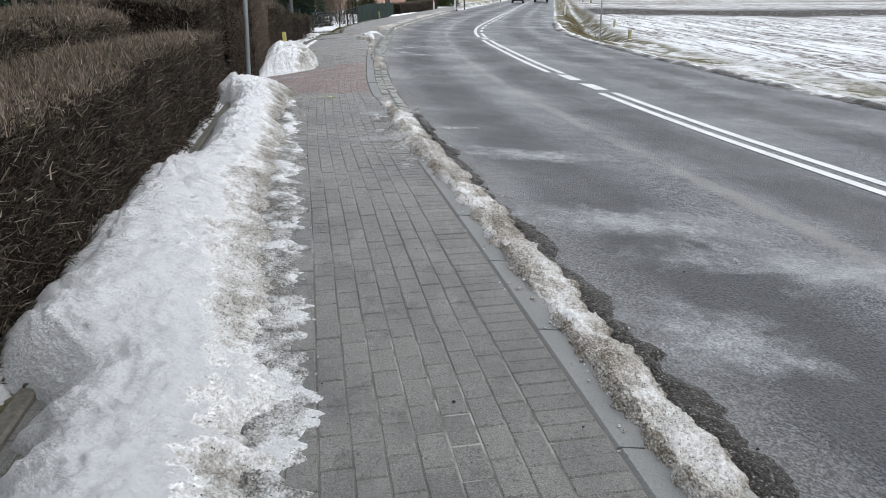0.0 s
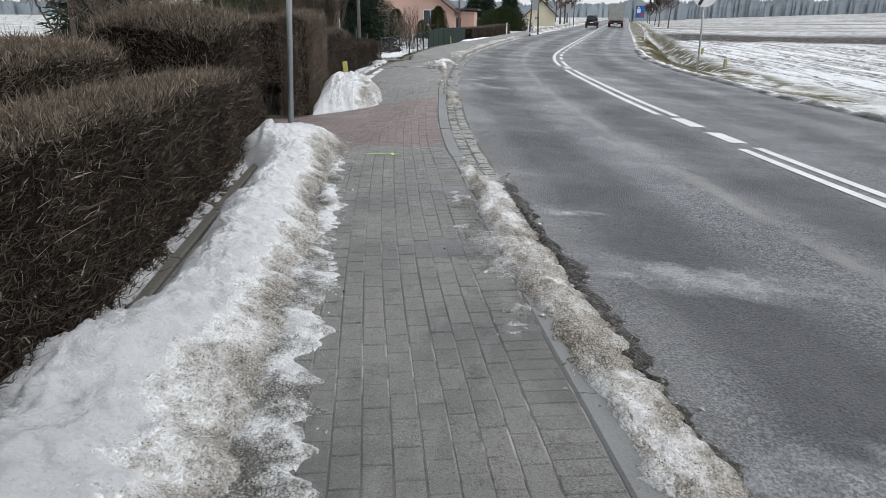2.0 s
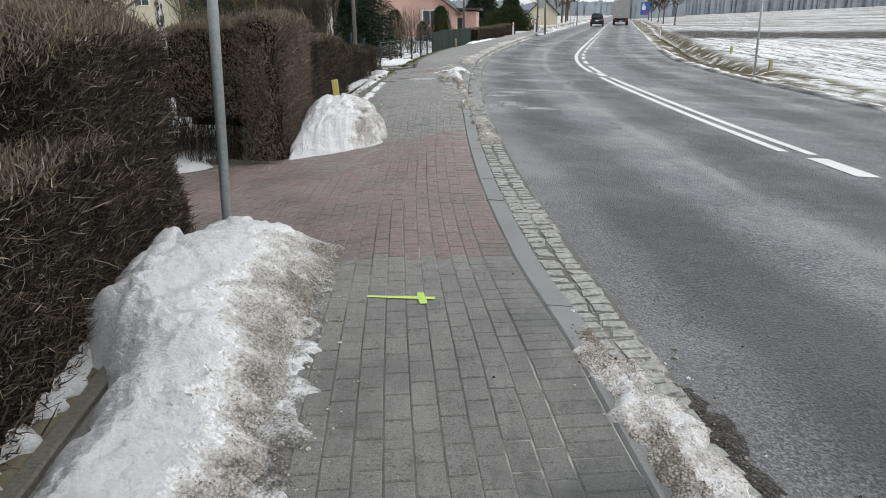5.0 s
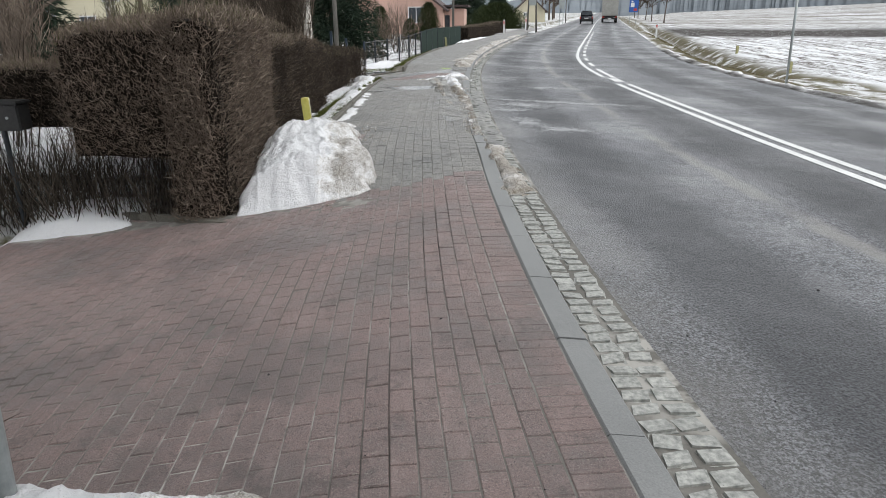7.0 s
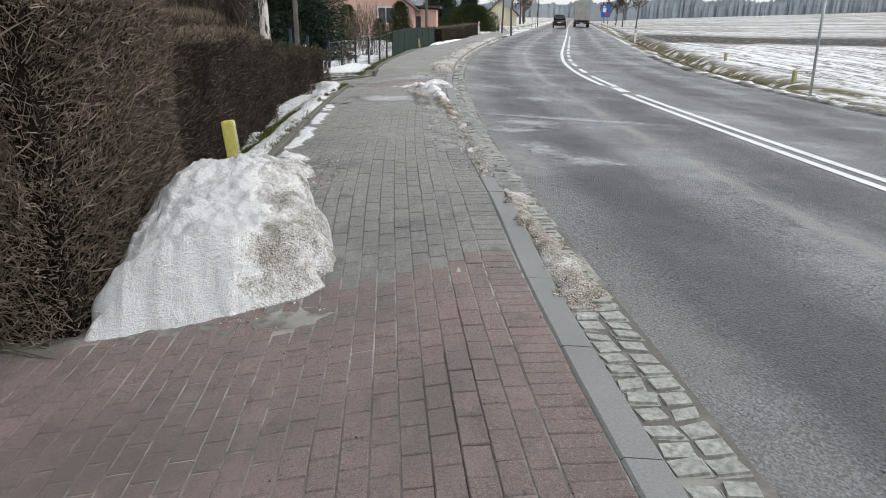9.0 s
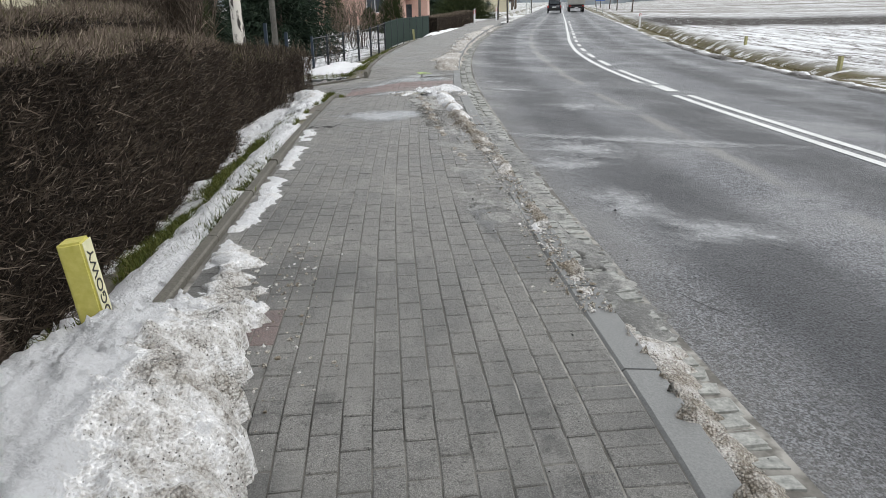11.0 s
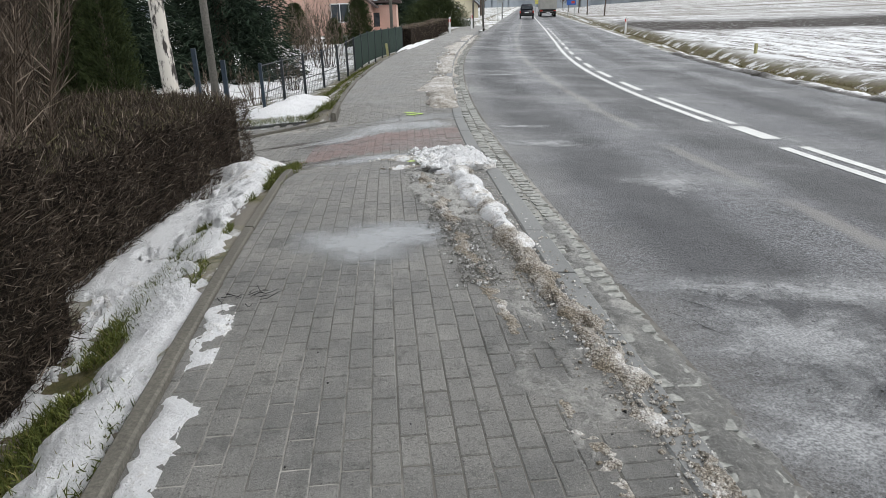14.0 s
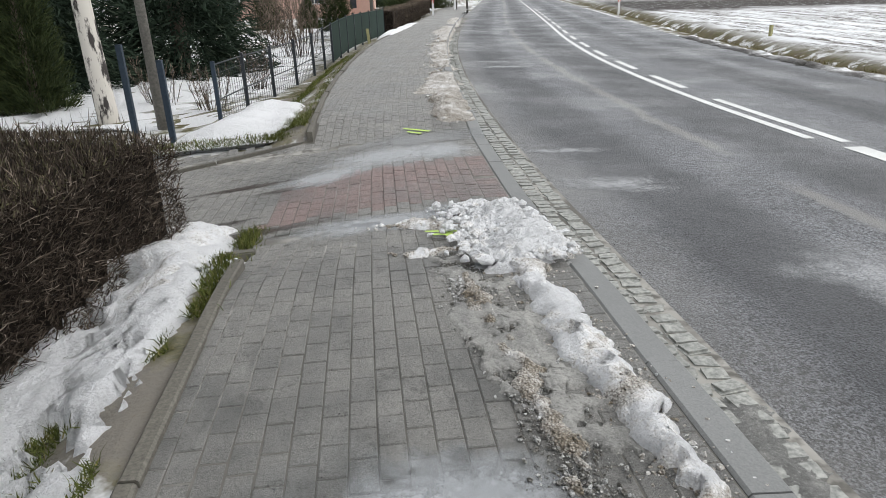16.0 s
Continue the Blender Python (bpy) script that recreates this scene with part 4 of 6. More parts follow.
bank("slush_mound", np.arange(29.1, 31.6, 0.03), lambda y: KX(y) - 0.36, lambda y: KX(y) + 0.12, lambda y: 0.10 * T12(y), SLUSH, "gritty slush heap on the far kerb", 17, base_any, 0.04, 26, lambda f, x, y: 0.1 + 0 * x, "slush")
T13 = taper(31.0, 60, 1, 6)
bank("slush_ridge", np.arange(30.8, 60, 0.08), lambda y: KX(y) - 0.38 + 0.25 * wob(y, y, 0.7, 2), lambda y: KX(y) + 0.30, lambda y: (0.03 + 0.03 * wob(y, y, 0.8, 1)) * T13(y), SLUSH, "far broken slush ridge along the kerb", 18, base_any, 0.03, 14, lambda f, x, y: 0.1 + 0 * x, "slush")
T14 = taper(46, 55, 1, 3)
bank("snow_strip", np.arange(46, 55, 0.1), lambda y: EX(y) - 0.6, lambda y: EX(y) + 0.12, lambda y: 0.10 * T14(y), SNOW, "narrow snow strip under the far hedge", 19, base_any, 0.03, 14, lambda f, x, y: -0.1 + 0 * x)
# roadside snow along the right verge
bank("verge_snow", np.arange(-6, 46, 0.12), lambda y: RX(y) - 0.08, lambda y: RX(y) + 0.50 + 0.15 * wob(y, y, 0.5), lambda y: 0.07 + 0.04 * wob(y, y, 0.7, 2), WETGRIT, "dirty ploughed snow edge along the far verge", 20, lambda x, y: ground_z(1, np.maximum(0, x - RX(y)), x, y), 0.05, 14, lambda f, x, y: -0.4 - 1.4 * f + 0.5 * wob(x, y, 1.5, 2), "snow", ragged=0.1)


# ---- hedges, shrubs and trees ----
def twigs(P, D, L, W, bend=0.0, seed=0):
    """Thin tapering blades: roots P, directions D, lengths L, widths W -> verts, faces."""
    rs = np.random.default_rng(seed)
    n = len(P)
    D = D / np.linalg.norm(D, axis=1, keepdims=True)
    S = np.cross(D, rs.normal(size=(n, 3)))
    S /= np.linalg.norm(S, axis=1, keepdims=True) + 1e-9
    mid = P + D * (L * 0.55)[:, None] + S * (bend * L * rs.normal(0, 1, n))[:, None]
    tip = P + D * L[:, None] + rs.normal(size=(n, 3)) * (0.12 * L)[:, None]
    B = np.cross(D, S)
    w = W[:, None] * 0.5
    V = np.stack([P - B * w, P + B * w, mid + B * w * 0.7, mid - B * w * 0.7, tip], 1).reshape(-1, 3)
    o = np.arange(n)[:, None] * 5
    F = [tuple(f) for f in (o + np.array([0, 1, 2, 3])).tolist()] + [tuple(f) for f in (o + np.array([3, 2, 4])).tolist()]
    return V, F


def hedge(blocks, label, density, seed, w=0.0045, mats=(TWIG, TWIG_TOP), group="garden hedges"):
    """Each block: y0, y1, front x at y0 and y1, depth, bottom, top, roundness."""
    rs = np.random.default_rng(seed)
    y0 = blocks[0][0]
    h = thing("hedge", (0, 0, 0), label, "hedge", group)
    CV, CF = [], []
    Pf, Df, Pt, Dt = [], [], [], []
    for (a, b, xa, xb, dep, zb, zt, rd) in blocks:
        def place(u, v, k, a=a, b=b, xa=xa, xb=xb, dep=dep, zb=zb, zt=zt, rd=rd):
            """u along 0..1, v across the depth 0..1, k height 0..1 -> point with rounded shoulders."""
            y = a + (b - a) * u
            x = xa + (xb - xa) * u - dep * v
            top = zt + 0.045 * wob(x, y, 1.4, seed) - rd * (np.abs(2 * v - 1) ** 3) * 0.30 - rd * (np.abs(2 * u - 1) ** (6 if b - a < 3.5 else 30)) * 0.28
            if b - a < 3.5 and rd > 0.3:
                x = x - rd * 0.55 * np.abs(2 * u - 1) ** 5 * (1 - v)
                y = y + rd * 0.35 * (np.abs(2 * v - 1) ** 4) * (1 - 2 * u) ** 3
            z = zb + (top - zb) * k
            return np.stack([x + 0.035 * wob(y, z, 2.2, seed + 1), y + 0.02 * wob(x, z, 2.0, seed), z], -1)
        # core: solid filler, coloured near black for the shade among the twigs
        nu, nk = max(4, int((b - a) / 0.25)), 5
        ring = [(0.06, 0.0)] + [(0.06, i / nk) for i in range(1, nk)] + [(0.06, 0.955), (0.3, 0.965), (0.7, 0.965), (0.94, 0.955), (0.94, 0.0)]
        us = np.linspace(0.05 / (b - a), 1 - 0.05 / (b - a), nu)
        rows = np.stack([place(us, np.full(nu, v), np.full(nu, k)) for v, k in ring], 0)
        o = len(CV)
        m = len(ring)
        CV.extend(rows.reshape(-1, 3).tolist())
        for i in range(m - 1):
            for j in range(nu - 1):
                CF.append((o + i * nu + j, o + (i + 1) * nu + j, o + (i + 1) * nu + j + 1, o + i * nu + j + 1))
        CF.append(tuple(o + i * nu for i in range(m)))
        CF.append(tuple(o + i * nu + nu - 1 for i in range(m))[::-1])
        H = zt - zb
        for face, area in (("front", (b - a) * H), ("top", (b - a) * dep), ("end0", dep * H), ("end1", dep * H)):
            n = int(area * density * 1.7 * (0.45 if face == "end1" else 1.0))
            r1, r2 = rs.random(n), rs.random(n)
            if face == "front":
                p, nn = place(r1, np.zeros(n), r2), np.array([1.0, 0, 0.15])
            elif face == "top":
                p, nn = place(r1, r2, np.ones(n)), np.array([0.1, 0, 1.0])
            elif face == "end0":
                p, nn = place(np.zeros(n), r1, r2), np.array([0, -1.0, 0.15])
            else:
                p, nn = place(np.ones(n), r1, r2), np.array([0, 1.0, 0.15])
            p = p - nn * 0.035 + rs.normal(0, 0.020, (n, 3))
            d = nn * 0.75 + rs.normal(0, 0.55, (n, 3)) + np.array([0, 0, 0.55])
            (Pt if face == "top" else Pf).append(p)
            (Dt if face == "top" else Df).append(d)
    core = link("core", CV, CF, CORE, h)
    # tops paler than sides: light from above is put into the twig colours
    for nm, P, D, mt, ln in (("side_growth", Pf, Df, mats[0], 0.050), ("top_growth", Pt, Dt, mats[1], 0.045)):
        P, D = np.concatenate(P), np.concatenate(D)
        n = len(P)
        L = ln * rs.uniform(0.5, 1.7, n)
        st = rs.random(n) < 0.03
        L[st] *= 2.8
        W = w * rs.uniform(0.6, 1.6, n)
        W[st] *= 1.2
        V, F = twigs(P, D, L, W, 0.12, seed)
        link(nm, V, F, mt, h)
        if nm == "top_growth":
            k = rs.random(n) < 0.25
            V, F = twigs(P[k], D[k], L[k] * 0.8, w * 1.6 * np.ones(k.sum()), 0.1, seed + 1)
            link("green_growth", V, F, TWIG_GREEN, h)
    return h


fx = lambda y, o: float(EX(y)) - o
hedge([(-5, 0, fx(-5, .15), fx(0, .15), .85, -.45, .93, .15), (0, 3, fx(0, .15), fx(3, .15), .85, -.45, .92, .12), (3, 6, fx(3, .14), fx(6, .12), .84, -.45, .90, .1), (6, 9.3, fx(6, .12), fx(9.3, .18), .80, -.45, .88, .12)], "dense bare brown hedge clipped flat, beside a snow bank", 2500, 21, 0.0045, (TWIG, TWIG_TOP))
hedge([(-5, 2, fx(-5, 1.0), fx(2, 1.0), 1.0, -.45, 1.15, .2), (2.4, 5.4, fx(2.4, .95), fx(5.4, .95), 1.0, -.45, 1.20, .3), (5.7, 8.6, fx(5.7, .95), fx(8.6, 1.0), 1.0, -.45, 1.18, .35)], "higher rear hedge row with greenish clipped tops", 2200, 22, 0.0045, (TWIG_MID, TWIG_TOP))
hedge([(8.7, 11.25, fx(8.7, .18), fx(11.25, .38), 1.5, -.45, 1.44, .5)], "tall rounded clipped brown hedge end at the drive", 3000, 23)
# corner hedge: pale twigs on the sides too, painted as better lit
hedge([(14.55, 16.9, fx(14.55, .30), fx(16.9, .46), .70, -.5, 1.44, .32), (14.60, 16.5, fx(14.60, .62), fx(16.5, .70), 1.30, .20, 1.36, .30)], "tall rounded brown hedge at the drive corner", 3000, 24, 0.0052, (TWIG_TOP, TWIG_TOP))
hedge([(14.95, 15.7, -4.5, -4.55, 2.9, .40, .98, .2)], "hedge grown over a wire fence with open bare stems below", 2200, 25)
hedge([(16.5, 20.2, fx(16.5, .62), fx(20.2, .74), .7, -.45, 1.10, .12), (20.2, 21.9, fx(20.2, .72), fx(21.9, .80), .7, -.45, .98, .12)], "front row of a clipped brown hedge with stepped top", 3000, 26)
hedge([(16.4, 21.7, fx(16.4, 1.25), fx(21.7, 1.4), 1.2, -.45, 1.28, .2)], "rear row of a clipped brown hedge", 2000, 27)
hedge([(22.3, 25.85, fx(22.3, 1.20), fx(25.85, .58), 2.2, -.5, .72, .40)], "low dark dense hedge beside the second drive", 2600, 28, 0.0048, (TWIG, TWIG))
hedge([(51, 56, fx(51, .6), fx(56, .6), .8, -.1, .80, .05), (56, 62, fx(56, .6), fx(62, .6), .8, 0, .84, .05), (62, 68.5, fx(62, .6), fx(68.5, .6), .8, .1, .92, .05)], "long reddish brown clipped hedge by the far footway", 700, 29, 0.012)

# bare stems under the hedge by the first drive
st = np.random.default_rng(5)
n = 1500
P = np.stack([st.uniform(-7.4, -4.15, n), st.uniform(14.75, 15.6, n), np.full(n, -0.62)], 1)
D = np.stack([st.normal(0, 0.28, n), st.normal(0, 0.2, n), np.ones(n)], 1)
V, F = twigs(P, D, st.uniform(0.7, 1.35, n), st.uniform(0.005, 0.014, n), 0.1, 3)
stems = link("hedge_stems", V, F, TWIG_DARK, None)
tagged(stems, "open bare stems of a hedge with snow behind", "hedge", kind="stuff")
bank("garden_snow", np.arange(15.8, 27, 0.12), lambda y: -14.0 + 0 * y, lambda y: -4.45 - 2.4 * smooth(16.2, 16.8, y), lambda y: 0.16 + 0.30 * taper(15.7, 17.4, 0.5, 0.7)(y), SNOW, "clean snow lying in the garden behind a hedge", 31, base_any, 0.06, 40, lambda f, x, y: -0.5 + 0 * x, "snow", ragged=0.05)
bank("garden_snow", np.arange(14.5, 15.3, 0.03), lambda y: -6.3 + 0 * y, lambda y: -4.95 + 0 * y, lambda y: 0.11 * taper(14.5, 15.3, .2, .2)(y), SNOW, "small snow remnant at the foot of a hedge", 32, base_any, 0.03, 20, lambda f, x, y: -0.3 + 0 * x, "snow")
bank("garden_snow", np.arange(31.5, 46, 0.2), lambda y: -13.0 + 0 * y, lambda y: EX(y) - 0.9, lambda y: 0.06 + 0.05 * wob(y, y, 0.5, 1), SNOW, "thin garden snow behind a wire fence", 33, base_any, 0.10, 34, lambda f, x, y: -0.2 + 0 * x, "snow", holes=-0.25)


def prism(V, F, p0, p1, r0, r1, seg=5):
    d = (p1 - p0)
    d = d / (np.linalg.norm(d) + 1e-9)
    a = np.cross(d, (0.3, 0.9, 0.2))
    a /= np.linalg.norm(a) + 1e-9
    b = np.cross(d, a)
    o = len(V)
    for p, r in ((p0, r0), (p1, r1)):
        for i in range(seg):
            t = 2 * math.pi * i / seg
            V.append((p + r * (math.cos(t) * a + math.sin(t) * b)).tolist())
    for i in range(seg):
        j = (i + 1) % seg
        F.append((o + i, o + j, o + seg + j, o + seg + i))


def limb(V, F, p, d, length, r, rs, curve=0.12, n=6, up=0.05, seg=5):
    pts = [np.array(p, float)]
    d = np.array(d, float)
    d /= np.linalg.norm(d)
    for i in range(n):
        q = pts[-1] + d * length / n
        prism(V, F, pts[-1], q, r * (1 - 0.8 * i / n), r * (1 - 0.8 * (i + 1) / n), seg)
        pts.append(q)
        d = d + rs.normal(0, curve, 3) + np.array([0, 0, up])
        d /= np.linalg.norm(d)
    return pts


def bare_shrub(loc, height, spread, stems, label, seed, mat=TWIG, name="shrub", twn=26, ww=0.010):
    rs = np.random.default_rng(seed)
    ob = thing(name, loc, label, "shrub")
    V, F = [], []
    P, D, L = [], [], []
    for _ in range(stems):
        a = rs.uniform(0, 6.283)
        b = np.array([math.cos(a), math.sin(a), 0]) * rs.uniform(0, spread * 0.35)
        pts = limb(V, F, b, (math.cos(a) * spread * rs.uniform(0.1, 0.5), math.sin(a) * spread * rs.uniform(0.1, 0.5), height), height * rs.uniform(0.6, 1.0), 0.005 + 0.0018 * height, rs, 0.09)
        for _k in range(twn):
            i = rs.integers(1, len(pts) - 1)
            t = rs.random()
            P.append(pts[i] * (1 - t) + pts[i + 1] * t)
            D.append(np.array([*rs.normal(0, 0.5, 2), 0.9]))
            L.append(height * rs.uniform(0.05, 0.15))
    link("stem_growth", V, F, TWIG, ob)["kind"] = "stuff"
    V, F = twigs(np.array(P), np.array(D), np.array(L), np.full(len(P), ww), 0.1, seed)
    link("twig_growth", V, F, mat, ob)["kind"] = "stuff"
    return ob


def bare_tree(loc, height, label, seed, bark=BARK, r=0.14, low=0.25, name="tree", ww=0.014, twn=46):
    rs = np.random.default_rng(seed)
    ob = thing(name, loc, label, "tree")
    V, F = [], []
    trunk = limb(V, F, (0, 0, -0.2), (rs.normal(0, 0.03), rs.normal(0, 0.03), 1), height, r, rs, 0.025, 10, 0.08, 10)
    link("trunk", V, F, bark, ob, "", True)
    BV, BF, P, D, L = [], [], [], [], []
    for _ in range(26):
        t = rs.uniform(low, 0.97)
        k = t * 10
        i = min(9, int(k))
        p = trunk[i] + (trunk[i + 1] - trunk[i]) * (k - i)
        a = rs.uniform(0, 6.283)
        ln = height * (1 - t) * 0.55 + 0.5
        pts = limb(BV, BF, p, (math.cos(a), math.sin(a), 0.75), ln, r * 0.32 * (1.1 - t), rs, 0.16, 5, 0.06, 4)
        for _k in range(twn):
            i = rs.integers(1, len(pts) - 1)
            u = rs.random()
            P.append(pts[i] * (1 - u) + pts[i + 1] * u)
            D.append(rs.normal(0, 0.7, 3) + np.array([0, 0, 0.3]))
            L.append(rs.uniform(0.2, 0.7) * height / 7)
    link("limb_growth", BV, BF, bark if bark is not BIRCH else BARK, ob)["kind"] = "stuff"
    V, F = twigs(np.array(P), np.array(D), np.array(L), np.full(len(P), ww), 0.12, seed)
    link("crown", V, F, TWIG, ob)
    return ob


def conifer(loc, height, radius, label, seed, mat=NEEDLE, droop=-0.25, needles=24000, nl=0.16, column=False, name="spruce"):
    rs = np.random.default_rng(seed)
    ob = thing(name, loc, label, "tree")
    V, F = [], []
    limb(V, F, (0, 0, -0.2), (0, 0, 1), height, 0.05 + 0.016 * height, rs, 0.01, 8, 0.1, 8)
    link("trunk", V, F, BARK, ob)
    t = rs.random(needles) ** 1.35
    rad = radius * ((1 - t) ** 0.85 if not column else np.sqrt(np.clip(1 - t ** 4, 0, 1)) * (0.75 + 0.25 * (1 - t)))
    nb = 64
    ang = rs.integers(0, nb, needles) / nb * 6.283 + rs.normal(0, 0.07, needles) + np.floor(t * 22) * 0.77
    lob = 0.80 + 0.22 * np.sin(ang * 5 + np.floor(t * 16) * 2.1)
    q = np.sqrt(rs.uniform(0.12, 1.0, needles)) * lob
    z = height * (0.03 + 0.97 * t) + droop * rad * q + rs.normal(0, 0.05, needles) * height / 8
    P = np.stack([np.cos(ang) * rad * q, np.sin(ang) * rad * q, np.maximum(z, 0.05)], 1)
    D = np.stack([np.cos(ang), np.sin(ang), np.full(needles, 0.9 if column else droop)], 1) + rs.normal(0, 0.45, (needles, 3))
    V, F = twigs(P, D, nl * rs.uniform(0.6, 1.5, needles), np.full(needles, nl * 0.15), 0.05, seed)
    link("crown", V, F, mat, ob)
    return ob


GZ = -0.38
bare_shrub((-6.3, 23.2, GZ), 3.4, 1.9, 90, "tall upright bare shrub behind a low hedge", 41, TWIG_MID, twn=190, ww=0.006)
bare_shrub((-8.0, 26.2, GZ), 3.4, 2.2, 80, "tall dense leafless shrub by the second drive", 40, TWIG, twn=190, ww=0.006)
bare_shrub((-7.4, 25.0, GZ), 3.6, 2.0, 80, "tall upright bare shrub in the garden", 42, TWIG, twn=170, ww=0.006)
bare_shrub((-6.6, 19.4, GZ), 2.6, 1.8, 40, "leafless garden shrub behind clipped hedge", 43, TWIG_GREEN, twn=120, ww=0.007)
bare_shrub((-5.4, 3.2, GZ), 2.6, 2.0, 34, "leafless bush behind the clipped hedge", 44, TWIG_TOP, twn=120, ww=0.007)
bare_shrub((-8.5, 17.5, GZ), 3.0, 2.2, 34, "leafless garden bush with pale twigs", 45, TWIG_TOP, twn=120, ww=0.007)
bare_shrub((-7.5, 9.0, GZ), 2.4, 2.0, 30, "leafless garden bush near a gate", 46, TWIG_TOP, twn=120, ww=0.007)
bare_shrub((-6.4, 33.2, GZ), 0.9, 0.7, 24, "small dry twiggy bush behind a wire fence", 47, TWIG_TOP, twn=16)
bare_shrub((-6.0, 35.6, GZ), 1.0, 0.8, 24, "small dry twiggy bush beside the fence", 48, TWIG_TOP, twn=16)
bare_shrub((-7.6, 34.2, GZ), 1.0, 0.9, 24, "small dry brown bush in garden snow", 49, TWIG_TOP, twn=16)
bare_shrub((-6.2, 44.0, GZ), 2.4, 1.8, 40, "leafless brown bush behind the green fence", 50, TWIG_TOP, twn=30, ww=0.016)
bare_shrub((-7.6, 48.0, GZ), 2.6, 1.8, 40, "leafless brown bush before a pink house", 51, TWIG_TOP, twn=30, ww=0.016)
bare_tree((-7.88, 32.5, GZ), 9.0, "birch tree with black-marked white trunk", 52, BIRCH, 0.17, 0.3, "birch")
bare_tree((-12.0, 27.5, GZ), 9.0, "tall birch behind the garden hedges", 53, BIRCH, 0.16, 0.3, "birch")
bare_tree((-9.5, 20.0, GZ), 6.5, "leafless fruit tree in the garden", 54, BARK, 0.12, 0.2)
bare_tree((-10.5, 12.5, GZ), 6.0, "leafless fruit tree behind a hedge", 55, BARK, 0.12, 0.2)
bare_tree((-8.5, 5.5, GZ), 5.5, "leafless fruit tree near the hedge", 56, BARK, 0.11, 0.2)
conifer((-8.6, 39.5, GZ), 10.5, 2.4, "large dark spruce behind the wire fence", 57, needles=42000, nl=0.24)
conifer((-11.2, 37.0, GZ), 10.0, 2.6, "dark spruce in the garden", 58, needles=36000, nl=0.24)
conifer((-9.6, 33.8, GZ), 3.2, 0.7, "slim green thuja behind a birch", 59, THUJA, 0.0, 16000, 0.12, True, "thuja")
conifer((-10.5, 34.0, GZ), 3.0, 0.7, "slim green thuja in garden snow", 60, THUJA, 0.0, 16000, 0.12, True, "thuja")
conifer((-5.6, 52.5, -0.1), 2.25, 0.85, "rounded dark green thuja before a pink house", 61, THUJA, 0.0, 14000, 0.12, True, "thuja")
conifer((-7.2, 56.0, -0.1), 1.3, 0.6, "small dark conical conifer bush", 62, THUJA, 0.0, 8000, 0.12, True, "thuja")
conifer((-9.2, 56.0, -0.1), 2.1, 0.8, "dark green thuja near the house wall", 63, THUJA, 0.0, 10000, 0.14, True, "thuja")
conifer((-4.6, 98.0, 0.3), 8.0, 3.0, "tall dark spruce beyond the houses", 64, needles=16000, nl=0.5)
conifer((-0.8, 120.0, 0.5), 6.0, 2.6, "bluish spruce beyond the pink house", 65, needles=12000, nl=0.5)
conifer((-1.2, 74.0, 0.2), 2.2, 3.0, "broad low spreading conifer behind a hedge", 66, THUJA, 0.0, 12000, 0.25, True, "juniper")
for i, (x, y, h) in enumerate(((9.5, 150, 9), (11.5, 165, 11), (14, 190, 12), (8, 175, 12), (12.5, 215, 13), (17, 230, 12), (5.5, 160, 10))):
    bare_tree((x, y, 0.7), h, "far bare roadside tree", 70 + i, BARK, 0.2, 0.2, "roadside_tree", 0.06, 60)
for i, (x, y) in enumerate(((26, 125), (29.5, 150), (33, 172), (38, 205), (44, 240))):
    bare_tree((x, y, 0.3), 6.5, "small bare avenue tree beside the field", 80 + i, BARK, 0.12, 0.35, "avenue_tree", 0.05, 60)
for i, (x, y, h) in enumerate(((-9.5, 9.0, 6), (-13, 16, 7), (-11.5, 22.5, 7), (-14.5, 24, 8), (-7.2, 13.8, 4.5), (-12.5, 30, 8), (-9, 1.5, 5))):
    bare_tree((x, y, GZ), h, "bare garden tree with fine twigs", 170 + i, BARK, 0.10, 0.2, "tree", 0.014, 70)
for i, (x, y, h) in enumerate(((-15, 45, 9), (-17, 30, 9), (-22, 55, 10), (-14, 60, 9), (-13, 84, 10))):
    conifer((x, y, GZ), h, 2.6, "dark conifer at the back of the gardens", 90 + i, needles=15000, nl=0.4)


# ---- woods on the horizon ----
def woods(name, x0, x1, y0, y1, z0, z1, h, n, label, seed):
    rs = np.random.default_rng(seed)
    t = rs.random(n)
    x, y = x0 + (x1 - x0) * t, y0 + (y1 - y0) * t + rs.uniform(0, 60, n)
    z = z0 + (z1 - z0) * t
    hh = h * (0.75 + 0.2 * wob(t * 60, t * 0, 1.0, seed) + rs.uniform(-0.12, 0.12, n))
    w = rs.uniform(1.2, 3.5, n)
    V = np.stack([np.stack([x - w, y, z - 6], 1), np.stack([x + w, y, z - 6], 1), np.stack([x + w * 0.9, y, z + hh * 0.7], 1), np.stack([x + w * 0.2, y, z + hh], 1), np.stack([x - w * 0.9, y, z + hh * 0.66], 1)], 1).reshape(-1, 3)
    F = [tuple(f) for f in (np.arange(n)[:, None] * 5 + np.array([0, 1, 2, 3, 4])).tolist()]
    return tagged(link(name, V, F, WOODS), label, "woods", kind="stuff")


woods("far_woods", 60, 900, 1000, 640, 3.5, 22, 23, 9000, "distant line of leafless woods, painted grey-blue with haze", 1)
woods("far_woods", -700, 130, 500, 560, 3, 3, 14, 6000, "distant wood behind the houses, painted grey with haze", 2)


